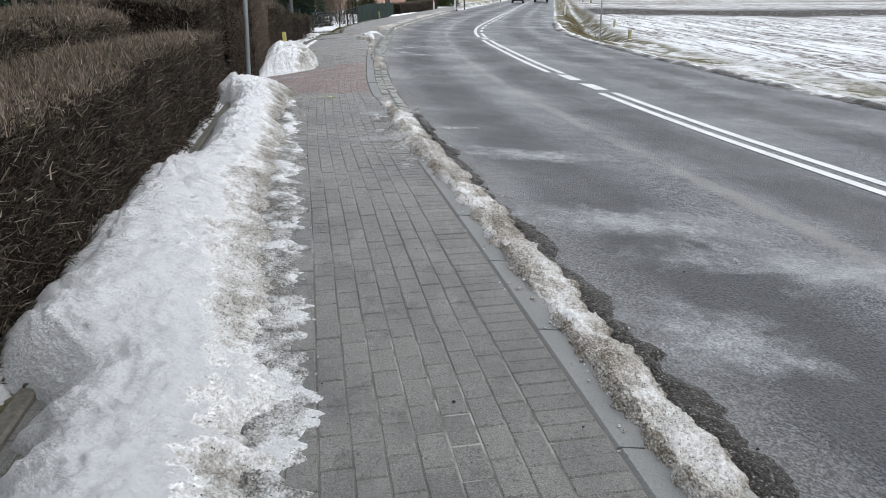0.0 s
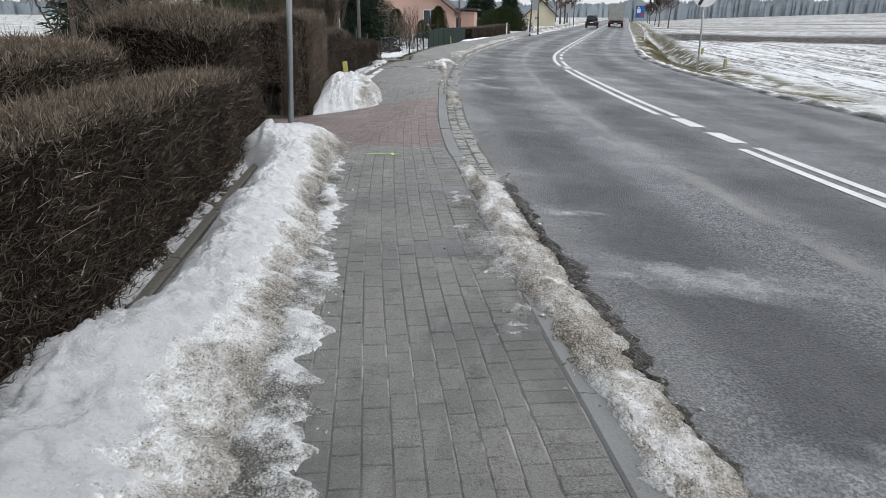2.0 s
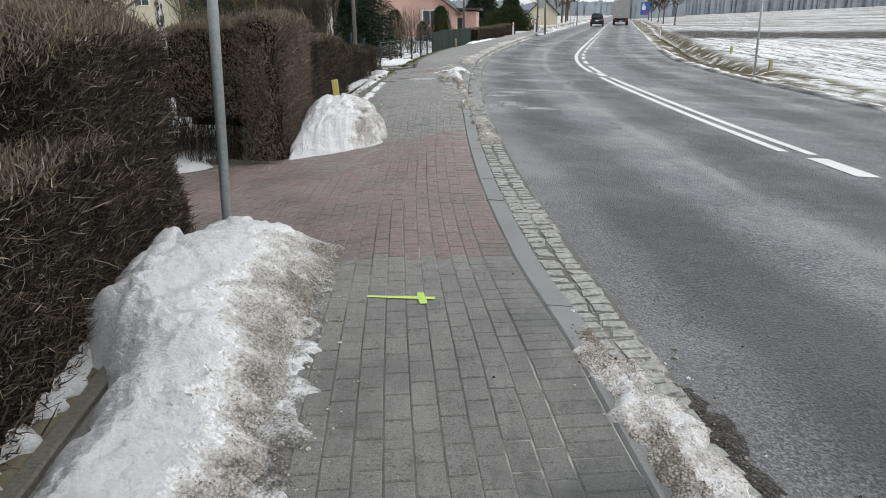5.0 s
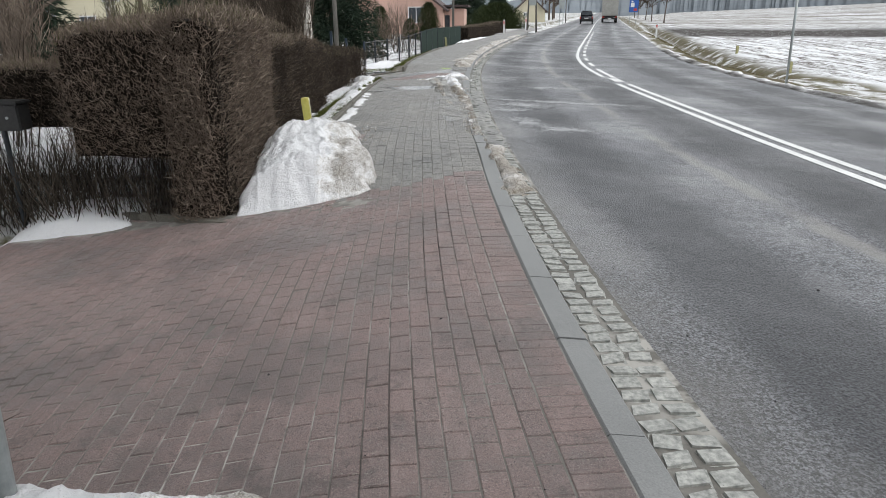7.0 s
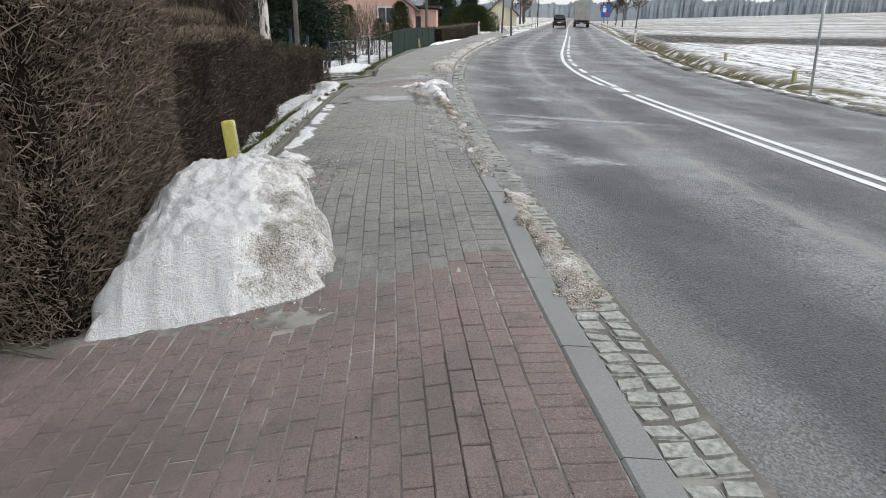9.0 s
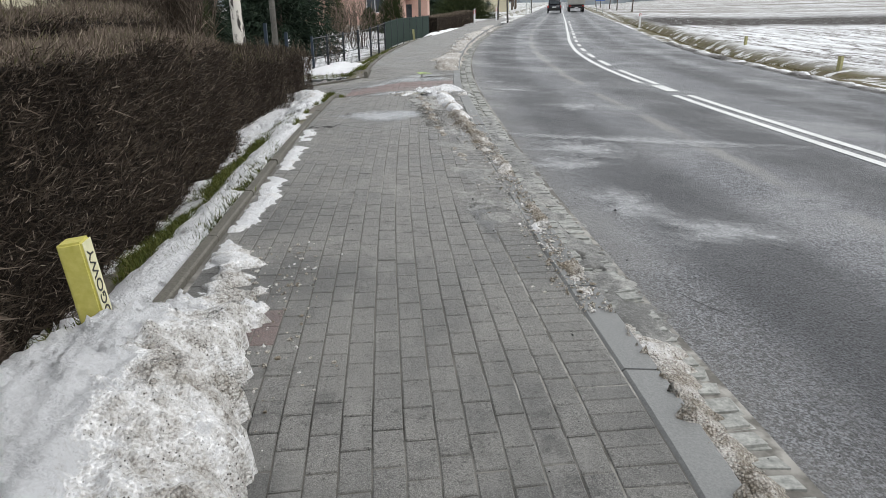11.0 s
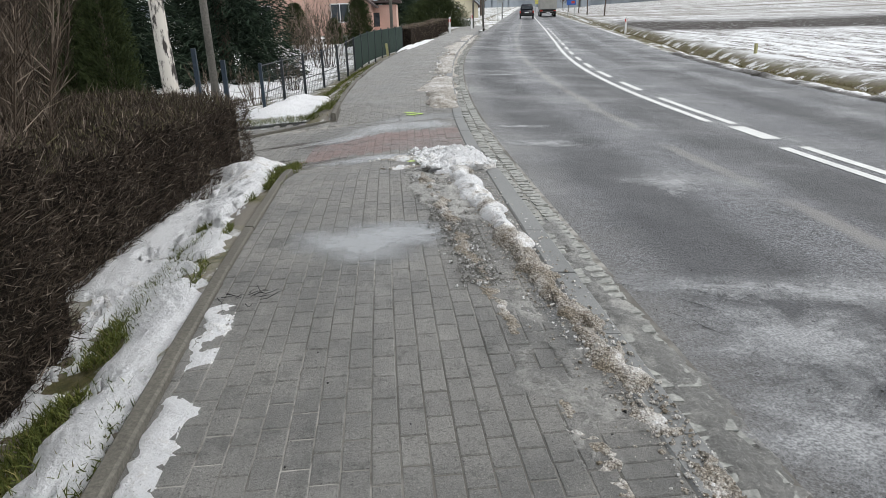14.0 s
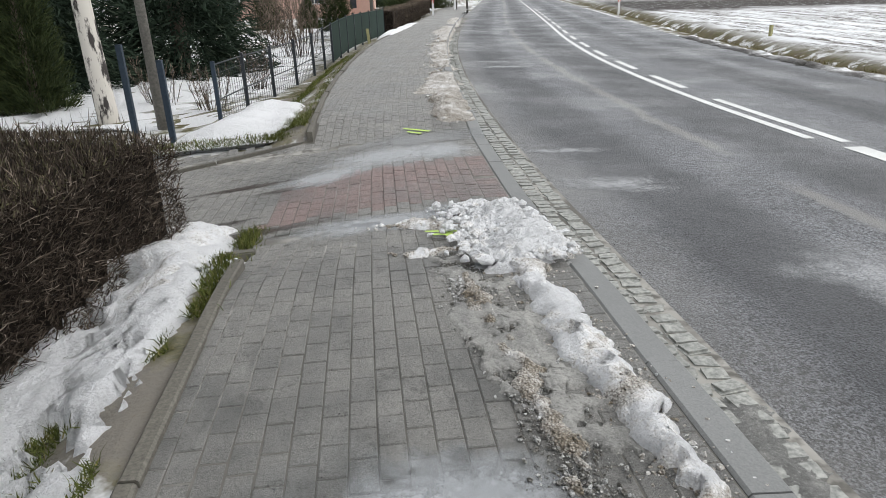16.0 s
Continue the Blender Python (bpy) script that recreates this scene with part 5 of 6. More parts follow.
# ---- posts, poles and signs ----
def pole(loc, h, r, label, mat=STEEL, name="pole", lean=(0, 0)):
    ob = thing(name, loc, label, "pole")
    bm = bmesh.new()
    tube(bm, (0, 0, -0.4), (lean[0], lean[1], h), r, r, 20)
    part("shaft", bm, mat, ob, "", True)
    bm = bmesh.new()
    tube(bm, (lean[0], lean[1], h), (lean[0], lean[1], h + 0.02), r * 1.15, r * 0.8, 20)
    part("cap", bm, BLACK, ob)
    return ob


pole((-2.95, 10.3, 0.0), 3.4, 0.031, "plain grey galvanised steel pole in a snow bank", lean=(0.20, 0.0))


def text(body, size, m, mat, parent):
    cu = bpy.data.curves.new("lettering", 'FONT')
    cu.body, cu.size, cu.align_x, cu.align_y, cu.extrude = body, size, 'CENTER', 'CENTER', 0.0008
    cu.materials.append(mat)
    ob = new("lettering", cu)
    ob.parent, ob.matrix_basis = parent, m
    return ob


def boundary_post(loc, h, w, label, letters, rz=0.0, lean=(0, 0), name="boundary_post", mat=YELLOW):
    ob = thing(name, loc, label, "post", "road boundary posts")
    ob.rotation_euler = (radians(lean[0]), radians(lean[1]), radians(rz))
    bm = bmesh.new()
    box(bm, -w / 2, w / 2, -w / 2, w / 2, -0.35, h, 0.008)
    for v in bm.verts:
        if v.co.z > h - 0.03:
            v.co.z += 0.006 * math.sin(80 * v.co.x) + 0.005 * math.cos(70 * v.co.y)
    part("shaft", bm, mat, ob)
    bm = bmesh.new()
    box(bm, w / 2, w / 2 + 0.002, -w / 2 + 0.006, w / 2 - 0.006, 0.0, h - 0.01)
    panel = part("side_panel", bm, PALE if letters else mat, ob)
    if letters:
        m = Matrix.Translation((w / 2 + 0.0035, 0, h / 2 - 0.01)) @ Euler((radians(90), 0, radians(90))).to_matrix().to_4x4() @ Matrix.Rotation(radians(90), 4, 'Z')
        t = text(letters, 0.068, m, BLACK, ob)
        t.data.space_character = 1.0
    return ob


boundary_post((-3.73, 16.6, -0.06), 0.56, 0.088, "yellow square boundary post lettered PAS DROGOWY, standing in snow", "PAS DROGOWY", 8, (0, -5))
boundary_post((-3.95, 44.0, 0.05), 0.34, 0.09, "small weathered yellow post beside the far footway", "", 5, (0, -6), mat=OLIVE)
boundary_post((9.5, 35.6, -0.95), 0.62, 0.12, "weathered yellow boundary post in the field snow", "", 20, mat=OLIVE)
boundary_post((11.6, 47.6, -0.85), 0.6, 0.11, "weathered boundary post at the field edge", "", 20, mat=OLIVE)


def delineator(loc, label):
    ob = thing("delineator", loc, label, "road marker", "road delineators")
    bm = bmesh.new()
    box(bm, -0.06, 0.06, -0.045, 0.045, -0.2, 0.95, 0.015)
    for v in bm.verts:
        if v.co.z > 0.9:
            v.co.z += 0.5 * v.co.x
    part("body", bm, WHITE, ob)
    bm = bmesh.new()
    box(bm, -0.063, 0.063, -0.048, 0.048, 0.66, 0.86, 0.01)
    part("band", bm, REDP, ob, "slanted red band")
    bm = bmesh.new()
    box(bm, -0.025, 0.025, -0.052, -0.046, 0.69, 0.83)
    part("reflector", bm, WHITE, ob)
    return ob


delineator((-0.79, 61.0, 0.15), "white plastic roadside marker post with red band")
delineator((1.15, 68.5, 0.25), "second white roadside marker post near a utility pole")
delineator((11.2, 65.0, -0.25), "white marker post with red top at the verge")


def utility_pole(loc, h, label, twin=False):
    ob = thing("utility_pole", loc, label, "utility pole")
    for k in ((-0.25, 0.25) if twin else (0.0,)):
        bm = bmesh.new()
        tube(bm, (k * 1.6, 0, -0.4), (k * 0.5, 0, h), 0.075, 0.055, 14)
        part("shaft", bm, POLEWOOD, ob, "", True)
    bm = bmesh.new()
    box(bm, -0.8, 0.8, -0.05, 0.05, h - 0.5, h - 0.4, 0.01)
    part("crossarm", bm, POLEWOOD, ob)
    for k in (-0.7, 0.0, 0.7):
        bm = bmesh.new()
        tube(bm, (k, 0, h - 0.4), (k, 0, h - 0.15), 0.04, 0.03, 8)
        part("insulator", bm, WHITE, ob)
    if twin:
        bm = bmesh.new()
        box(bm, -0.3, 0.3, -0.35, -0.12, 2.0, 3.1, 0.03)
        part("cabinet", bm, STEEL, ob, "grey metal switch cabinet")
    return ob


utility_pole((1.73, 69.8, 0.2), 8.0, "grey twin utility pole with switch cabinet", True)
utility_pole((-3.95, 50.4, 0.0), 7.5, "slim weathered utility pole beside a hedge")
utility_pole((-6.75, 31.6, GZ), 6.5, "weathered wooden utility pole with brace behind the fence")
utility_pole((9.5, 118, 0.5), 8.0, "far wooden utility pole along the road")


def road_sign(loc):
    ob = thing("road_sign", loc, "round white end-of-overtaking-ban sign on steel post", "road sign")
    bm = bmesh.new()
    tube(bm, (0.05, 0, -0.5), (-0.02, 0, 2.75), 0.032, 0.032, 14)
    part("post", bm, STEEL, ob, "", True)
    bm = bmesh.new()
    tube(bm, (0, -0.045, 2.35), (0, -0.06, 2.35), 0.42, 0.42, 40)
    disc = part("disc", bm, WHITE, ob)
    bm = bmesh.new()
    tube(bm, (0, -0.043, 2.35), (0, -0.056, 2.35), 0.435, 0.435, 40)
    part("rim", bm, STEEL, ob)
    rot = Matrix.Translation((0, -0.0635, 2.35)) @ Matrix.Rotation(radians(28), 4, 'Y')
    bm = bmesh.new()
    box(bm, -0.055, 0.055, -0.002, 0.002, -0.40, 0.40, m=rot)
    part("diagonal_bar", bm, BLACK, ob, "black diagonal bar")
    for k in (-0.21, 0.21):
        bm = bmesh.new()
        box(bm, k - 0.11, k + 0.11, -0.0635, -0.0605, 2.30, 2.37, 0.001)
        box(bm, k - 0.075, k + 0.075, -0.0635, -0.0605, 2.37, 2.42)
        box(bm, k - 0.10, k - 0.06, -0.0635, -0.0605, 2.265, 2.30)
        box(bm, k + 0.06, k + 0.10, -0.0635, -0.0605, 2.265, 2.30)
        part("car_symbol", bm, STEEL, ob, "grey car symbol")
    return ob


road_sign((6.25, 28.0, -0.15))


def board_sign(loc, w, h, zc, mat, label, bars):
    ob = thing("board_sign", loc, label, "road sign")
    for k in (-w * 0.35, w * 0.35):
        bm = bmesh.new()
        tube(bm, (k, 0.05, -0.4), (k, 0.05, zc + h / 2), 0.04, 0.04, 10)
        part("post", bm, STEEL, ob)
    bm = bmesh.new()
    box(bm, -w / 2, w / 2, -0.02, 0.02, zc - h / 2, zc + h / 2, 0.008)
    part("board", bm, mat, ob)
    for (a, b, c, d, mt) in bars:
        bm = bmesh.new()
        box(bm, a * w, b * w, -0.026, -0.021, zc + c * h, zc + d * h)
        part("mark", bm, mt, ob)
    return ob


board_sign((22.0, 130, 0.2), 1.5, 2.0, 2.6, BLUE, "blue roadside information board with white marks", ((-0.35, 0.05, -0.1, 0.25, WHITE), (-0.3, -0.1, 0.28, 0.4, WHITE), (0.0, 0.35, -0.38, -0.2, REDP)))
board_sign((23.5, 170, 0.4), 0.9, 0.9, 2.4, YELLOW, "small yellow warning board on posts", ())
board_sign((7.6, 105, 0.45), 0.7, 1.2, 2.4, STEEL, "grey back of a roadside sign", ())


# ---- wire fence ----
def fence():
    ob = thing("fence", (0, 0, 0), "low dark steel post and wire mesh fence", "fence")
    ys = np.arange(31.2, 50, 1.42)
    xs = EX(ys) - 1.55 + 0.75 * smooth(30.5, 38, ys)
    zs = np.full(len(ys), -0.42) + 0.25 * smooth(34, 44, ys)
    for i, (x, y, z) in enumerate(zip(xs, ys, zs)):
        bm = bmesh.new()
        box(bm, -0.028, 0.028, -0.028, 0.028, -0.3, 1.05, 0.004)
        p = part("post", bm, FENCE if i else SLATE, ob)
        p.location = (x, y, z)
    for i in range(len(ys) - 1):
        a, b = Vector((xs[i], ys[i], zs[i])), Vector((xs[i + 1], ys[i + 1], zs[i + 1]))
        net = ys[i] > 39
        bm = bmesh.new()
        for k in ((0.05, 0.5, 1.0) if not net else (0.05, 1.0)):
            tube(bm, a + Vector((0, 0, k)), b + Vector((0, 0, k)), 0.008, 0.008, 6)
        n = 12 if not net else 20
        for j in range(n):
            f = (j + 0.5) / n
            p = a.lerp(b, f)
            w = 0.003 if not net else 0.013
            tube(bm, p + Vector((0, 0, 0.05)), p + Vector((0, 0, 1.0)), w, w, 4)
        if not net:
            for k in np.arange(0.15, 1.0, 0.12):
                tube(bm, a + Vector((0, 0, k)), b + Vector((0, 0, k)), 0.003, 0.003, 4)
        part("mesh_panel", bm, GREENNET if net else FENCE, ob)
    return ob


fence()
gate_post = thing("gate_post", (-6.55, 30.0, GZ), "blue steel gate posts at the second drive", "gate post")
for k, hh in ((0.0, 1.35), (0.45, 1.15)):
    bm = bmesh.new()
    box(bm, k - 0.035, k + 0.035, -0.035, 0.035, -0.2, hh, 0.005)
    part("post", bm, SLATE, gate_post)


def letter_box(loc):
    ob = thing("letter_box", loc, "black metal letter box on a fence post", "letter box")
    bm = bmesh.new()
    box(bm, -0.17, 0.17, -0.09, 0.09, 0.0, 0.24, 0.012)
    part("body", bm, BLACK, ob)
    bm = bmesh.new()
    box(bm, -0.19, 0.19, -0.11, 0.10, 0.24, 0.27, 0.01)
    part("lid", bm, BLACK, ob)
    bm = bmesh.new()
    tube(bm, (0.06, -0.10, 0.12), (0.06, -0.088, 0.12), 0.013, 0.013, 12)
    part("lock", bm, STEEL, ob, "bright round lock")
    bm = bmesh.new()
    tube(bm, (-0.1, 0.05, -1.1), (-0.1, 0.05, 0.0), 0.025, 0.025, 10)
    part("post", bm, FENCE, ob)
    return ob


letter_box((-6.1, 14.85, 0.40))


# ---- houses ----
def house(loc, w, d, eave, peak, wallm, label, windows, wing=None, rz=0.0):
    ob = thing("house", loc, label, "house")
    ob.rotation_euler = (0, 0, radians(rz))
    bm = bmesh.new()
    pts = [(-w / 2, -0.6), (w / 2, -0.6), (w / 2, eave), (0, peak), (-w / 2, eave)]
    f = [bm.verts.new((x, 0, z)) for x, z in pts]
    g = [bm.verts.new((x, d, z)) for x, z in pts]
    bm.faces.new(f)
    bm.faces.new(g[::-1])
    for i in range(5):
        j = (i + 1) % 5
        bm.faces.new((f[j], f[i], g[i], g[j]))
    part("wall", bm, wallm, ob)
    sl = math.atan2(peak - eave, w / 2)
    for sgn in (-1, 1):
        bm = bmesh.new()
        ln = math.hypot(w / 2, peak - eave) + 0.5
        box(bm, 0, ln, -0.5, d + 0.5, 0.0, 0.16, 0.01, m=Matrix.Translation((0, 0, peak + 0.02)) @ Matrix.Rotation(sl, 4, 'Y'))
        if sgn < 0:
            bmesh.ops.scale(bm, vec=(-1, 1, 1), verts=bm.verts)
            bmesh.ops.reverse_faces(bm, faces=bm.faces)
        part("roof", bm, ROOF, ob)
    for (x, z, ww, hh) in windows:
        bm = bmesh.new()
        box(bm, x - ww / 2 - 0.08, x + ww / 2 + 0.08, -0.05, 0.04, z - 0.08, z + hh + 0.08, 0.01)
        win = part("window", bm, WHITE, ob)
        bm = bmesh.new()
        for k in (-1, 1):
            box(bm, x + k * ww / 4 - ww / 4 + 0.03, x + k * ww / 4 + ww / 4 - 0.03, -0.06, -0.045, z, z + hh)
        part("pane", bm, GLASS, win)
    if wing:
        (x0, x1, y0, y1, zt) = wing
        bm = bmesh.new()
        box(bm, x0, x1, y0, y1, -0.6, zt)
        part("wing_wall", bm, wallm, ob)
        bm = bmesh.new()
        box(bm, x0 - 0.3, x1 + 0.4, y0 - 0.4, y1 + 0.3, zt, zt + 0.18, 0.02)
        for v in bm.verts:
            v.co.z += 0.35 * (1 - abs((v.co.y - y0) / (y1 - y0) - 0.5))
        part("wing_roof", bm, ROOF, ob)
        bm = bmesh.new()
        box(bm, x0 + 0.6, x0 + 1.6, y0 - 0.04, y0 + 0.02, 0.4, 1.5)
        part("wing_window", bm, GLASS, ob)
    return ob


house((-12.0, 75, 0.0), 11.4, 10, 2.1, 6.3, PINK, "pink rendered house with dark steep roof", ((0, 3.4, 1.5, 1.3), (-3, 0.9, 1.4, 1.3), (3.2, 0.9, 1.4, 1.3)), (4.6, 7.6, 2.5, 9, 2.1))
house((4.9, 134, 0.3), 5.3, 9, 1.9, 4.3, CREAM, "small cream gabled house by the road", ((-0.8, 1.1, 0.5, 0.5),))
house((-30, 60, -0.3), 9, 9, 2.6, 5.6, CREAM, "pale house far behind the gardens", ((0, 3.0, 1.2, 1.0), (-2, 0.8, 1.2, 1.1)))


# ---- vehicles on the road ----
def wheel(parent, x, y, z, r, w):
    bm = bmesh.new()
    tube(bm, (x - w / 2, y, z), (x + w / 2, y, z), r, r, 20)
    t = part("wheel", bm, RUBBER, parent)
    bm = bmesh.new()
    tube(bm, (x - w / 2 - 0.01, y, z), (x + w / 2 + 0.01, y, z), r * 0.58, r * 0.58, 16)
    part("rim", bm, STEEL, t)


def lorry(loc, rz):
    ob = thing("lorry", loc, "grey box lorry seen from behind on the road", "lorry")
    ob.rotation_euler = (0, 0, radians(rz))
    bm = bmesh.new()
    box(bm, -1.25, 1.25, 0, 7.5, 1.05, 3.75, 0.03)
    part("cargo_box", bm, TARP, ob)
    for k in (-0.62, 0.62):
        bm = bmesh.new()
        box(bm, k - 0.58, k + 0.58, -0.03, -0.002, 1.12, 3.65, 0.01)
        part("rear_door", bm, TARP, ob)
    bm = bmesh.new()
    box(bm, -1.1, 1.1, 0.1, 8.5, 0.75, 1.05, 0.02)
    part("chassis", bm, RUBBER, ob)
    bm = bmesh.new()
    box(bm, -1.2, 1.2, -0.05, 0.1, 0.5, 0.72, 0.02)
    part("bumper", bm, RUBBER, ob)
    bm = bmesh.new()
    box(bm, -1.2, 1.2, 7.7, 9.6, 0.6, 3.1, 0.12)
    part("cab", bm, WHITE, ob)
    for k in (-1, 1):
        bm = bmesh.new()
        box(bm, k * 0.98 - 0.17, k * 0.98 + 0.17, -0.075, -0.04, 0.78, 0.92)
        part("tail_light", bm, REDP, ob)
        for y in (1.6, 2.8, 8.4):
            wheel(ob, k * 1.05, y, 0.5, 0.5, 0.3)
    bm = bmesh.new()
    box(bm, -0.26, 0.26, -0.065, -0.052, 0.55, 0.66)
    part("number_plate", bm, WHITE, ob)
    return ob


def suv(loc, rz):
    ob = thing("car", loc, "dark off-road car driving on the road", "car")
    ob.rotation_euler = (0, 0, radians(rz))
    bm = bmesh.new()
    box(bm, -0.9, 0.9, 0, 4.4, 0.35, 1.05, 0.12)
    part("body", bm, CARPAINT, ob, "", True)
    bm = bmesh.new()
    box(bm, -0.82, 0.82, 0.15, 3.0, 1.0, 1.75, 0.1)
    for v in bm.verts:
        if v.co.z > 1.4:
            v.co.x *= 0.84
            v.co.y = 0.35 + (v.co.y - 0.15) * 0.78
    part("cabin", bm, CARPAINT, ob, "", True)
    bm = bmesh.new()
    box(bm, -0.62, 0.62, 0.17, 0.24, 1.15, 1.58, 0.02)
    part("rear_window", bm, GLASS, ob)
    bm = bmesh.new()
    box(bm, -0.88, 0.88, -0.08, 0.06, 0.42, 0.66, 0.04)
    part("bumper", bm, RUBBER, ob)
    for k in (-1, 1):
        bm = bmesh.new()
        box(bm, k * 0.8 - 0.08, k * 0.8 + 0.08, -0.03, 0.05, 0.72, 0.98, 0.02)
        part("tail_light", bm, REDP, ob)
        for y in (0.85, 3.5):
            wheel(ob, k * 0.8, y, 0.36, 0.36, 0.15)
    bm = bmesh.new()
    box(bm, -0.26, 0.26, -0.05, -0.02, 0.72, 0.83)
    part("number_plate", bm, WHITE, ob)
    return ob


def on_road(off, y):
    x = float(CX(y)) + off
    return (x, y, float(road_z(x, y)))


lorry(on_road(1.9, 122), -8.5)
suv(on_road(-1.3, 106), -8.5)


# ---- puddles, paint marks, cracks ----
def blot(name, cx, cy, rx, ry, zf, mat, label, category, seed, rz=0.0, lift=0.004, n=64, rag=0.3, kind=""):
    """A thin flat patch with an irregular outline that follows the surface."""
    V, F = [(cx, cy, float(zf(cx, cy)) + lift)], []
    inner = [1.0]
    rings = (0.45, 0.8, 1.0)
    a = np.linspace(0, 2 * math.pi, n, endpoint=False)
    wv = 1 + rag * wob(np.cos(a) * 1.6, np.sin(a) * 1.6, 1.0, seed) + rag * 0.5 * wob(np.cos(a) * 5, np.sin(a) * 5, 1.0, seed + 1)
    c, s_ = math.cos(radians(rz)), math.sin(radians(rz))
    for k in rings:
        x, y = rx * wv * k * np.cos(a), ry * wv * k * np.sin(a)
        X, Y = cx + x * c - y * s_, cy + x * s_ + y * c
        Z = zf(X, Y) + lift * (1 if k < 1 else 0.3)
        V += np.stack([X, Y, Z], 1).tolist()
        inner += [1.0 - k] * n
    for i in range(n):
        j = (i + 1) % n
        F.append((0, 1 + i, 1 + j))
        for r in range(len(rings) - 1):
            F.append((1 + r * n + i, 1 + (r + 1) * n + i, 1 + (r + 1) * n + j, 1 + r * n + j))
    return tagged(link(name, V, F, mat, None, "", True, {"inner": inner}), label, category, kind=kind)


for i, (x, y, rx, ry, rz) in enumerate(((-0.62, 6.45, 0.42, 0.22, 0), (-3.30, 22.65, 0.64, 0.46, 4), (-3.02, 22.85, 0.30, 0.26, 0), (-3.0, 28.6, 0.9, 0.35, 12), (-3.3, 25.9, 0.85, 0.16, 5), (-0.75, 7.9, 0.40, 0.22, 0), (-1.0, 3.6, 0.3, 0.5, 0), (-2.22, 18.4, 0.07, 0.5, 8), (-2.30, 21.6, 0.06, 0.5, 3))):
    blot("puddle", x, y, rx, ry, walk_z, WATER, "shallow puddle reflecting the grey sky on pavers", "puddle", 100 + i, rz, 0.0035)
for i, (x, y, rx, ry, rz) in enumerate(((-1.35, 22.05, 0.62, 0.14, -8), (-1.05, 21.35, 0.75, 0.55, 0), (-0.3, 21.9, 1.9, 0.30, -10), (-1.35, 20.6, 0.5, 0.45, 6), (-1.35, 26.7, 0.65, 0.30, -8), (-1.5, 28.0, 0.6, 0.14, 0), (-0.8, 37.5, 1.0, 0.24, -3), (-0.6, 36.4, 1.2, 0.22, 2), (-0.6, 41.9, 1.0, 0.26, 8), (0.0, 50.6, 0.9, 0.30, 3), (0.10, 7.9, 0.40, 0.14, 0), (0.95, 6.5, 1.0, 0.42, -6), (1.35, 4.4, 1.1, 0.55, -6), (2.3, 3.6, 1.3, 0.5, -10), (1.3, 2.7, 0.55, 0.45, 0), (-1.1, 19.2, 0.35, 0.8, 10), (-0.6, 18.6, 0.6, 0.35, 0), (-0.5, 24.6, 0.5, 0.5, 0))):
    blot("salt_stain", x, y, rx, ry, road_z, SALT, "pale salty damp stain across the asphalt", "stain", 130 + i, rz, 0.004, rag=0.3)

# pale films: frost, and the sky's reflection on the puddle painted as colour
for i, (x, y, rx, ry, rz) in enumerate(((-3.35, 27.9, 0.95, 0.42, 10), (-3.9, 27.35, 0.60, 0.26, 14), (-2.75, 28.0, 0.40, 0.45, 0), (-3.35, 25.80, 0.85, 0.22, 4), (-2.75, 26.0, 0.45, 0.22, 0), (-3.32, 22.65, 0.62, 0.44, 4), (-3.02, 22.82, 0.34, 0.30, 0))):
    blot("frost_film", x, y, rx, ry, walk_z, FROST_SHEEN, "thin white film on wet pavers, frost and painted sky sheen", "frost", 170 + i, rz, 0.0045, rag=0.3)

for i, (x, y, rx, ry, rz) in enumerate(((-4.25, 25.98, 0.62, 0.10, 8), (-4.75, 26.25, 0.55, 0.08, 14), (-4.7, 27.35, 0.70, 0.10, 8), (-4.2, 27.1, 0.5, 0.07, 10))):
    blot("wheel_track", x, y, rx, ry, walk_z, WETFILM, "dark wet wheel track across the paved drive", "stain", 210 + i, rz, 0.004, rag=0.25)


def spray(cx, cy, strokes, zf, label, lift=0.006):
    ob = thing("paint_mark", (cx, cy, float(zf(cx, cy))), label, "paint mark")
    for k, (x0, y0, x1, y1, w) in enumerate(strokes):
        n = 10
        t = np.linspace(0, 1, n)
        x, y = x0 + (x1 - x0) * t, y0 + (y1 - y0) * t
        d = np.array([y0 - y1, x1 - x0])
        d = d / np.hypot(*d)
        ww = w * (1 + 0.3 * wob(t * 4, t, 1.0, k))
        L = np.stack([x + d[0] * ww, y + d[1] * ww], 1)
        R = np.stack([x - d[0] * ww, y - d[1] * ww], 1)
        V = []
        for p in np.concatenate([L, R]):
            V.append((p[0], p[1], float(zf(cx + p[0], cy + p[1]) - zf(cx, cy)) + lift + 0.001 * k))
        link("stroke", V, [(i, i + 1, n + i + 1, n + i) for i in range(n - 1)], SPRAY, ob)
    return ob


spray(-1.68, 9.55, ((-0.19, 0, 0.17, 0.0, 0.02), (0.08, 0.08, 0.12, -0.09, 0.02)), walk_z, "yellow-green sprayed survey mark on pavers")
spray(-2.92, 25.42, ((-0.15, 0.03, 0.13, -0.02, 0.024), (0.03, 0.14, 0.0, -0.13, 0.022), (-0.13, -0.06, 0.02, -0.10, 0.018)), walk_z, "yellow-green sprayed cross in a hollow of slush", 0.03)
spray(-3.0, 29.0, ((-0.14, 0.10, 0.16, -0.06, 0.024), (-0.10, -0.04, 0.06, -0.14, 0.022)), walk_z, "yellow-green sprayed survey cross on wet pavers", 0.012)


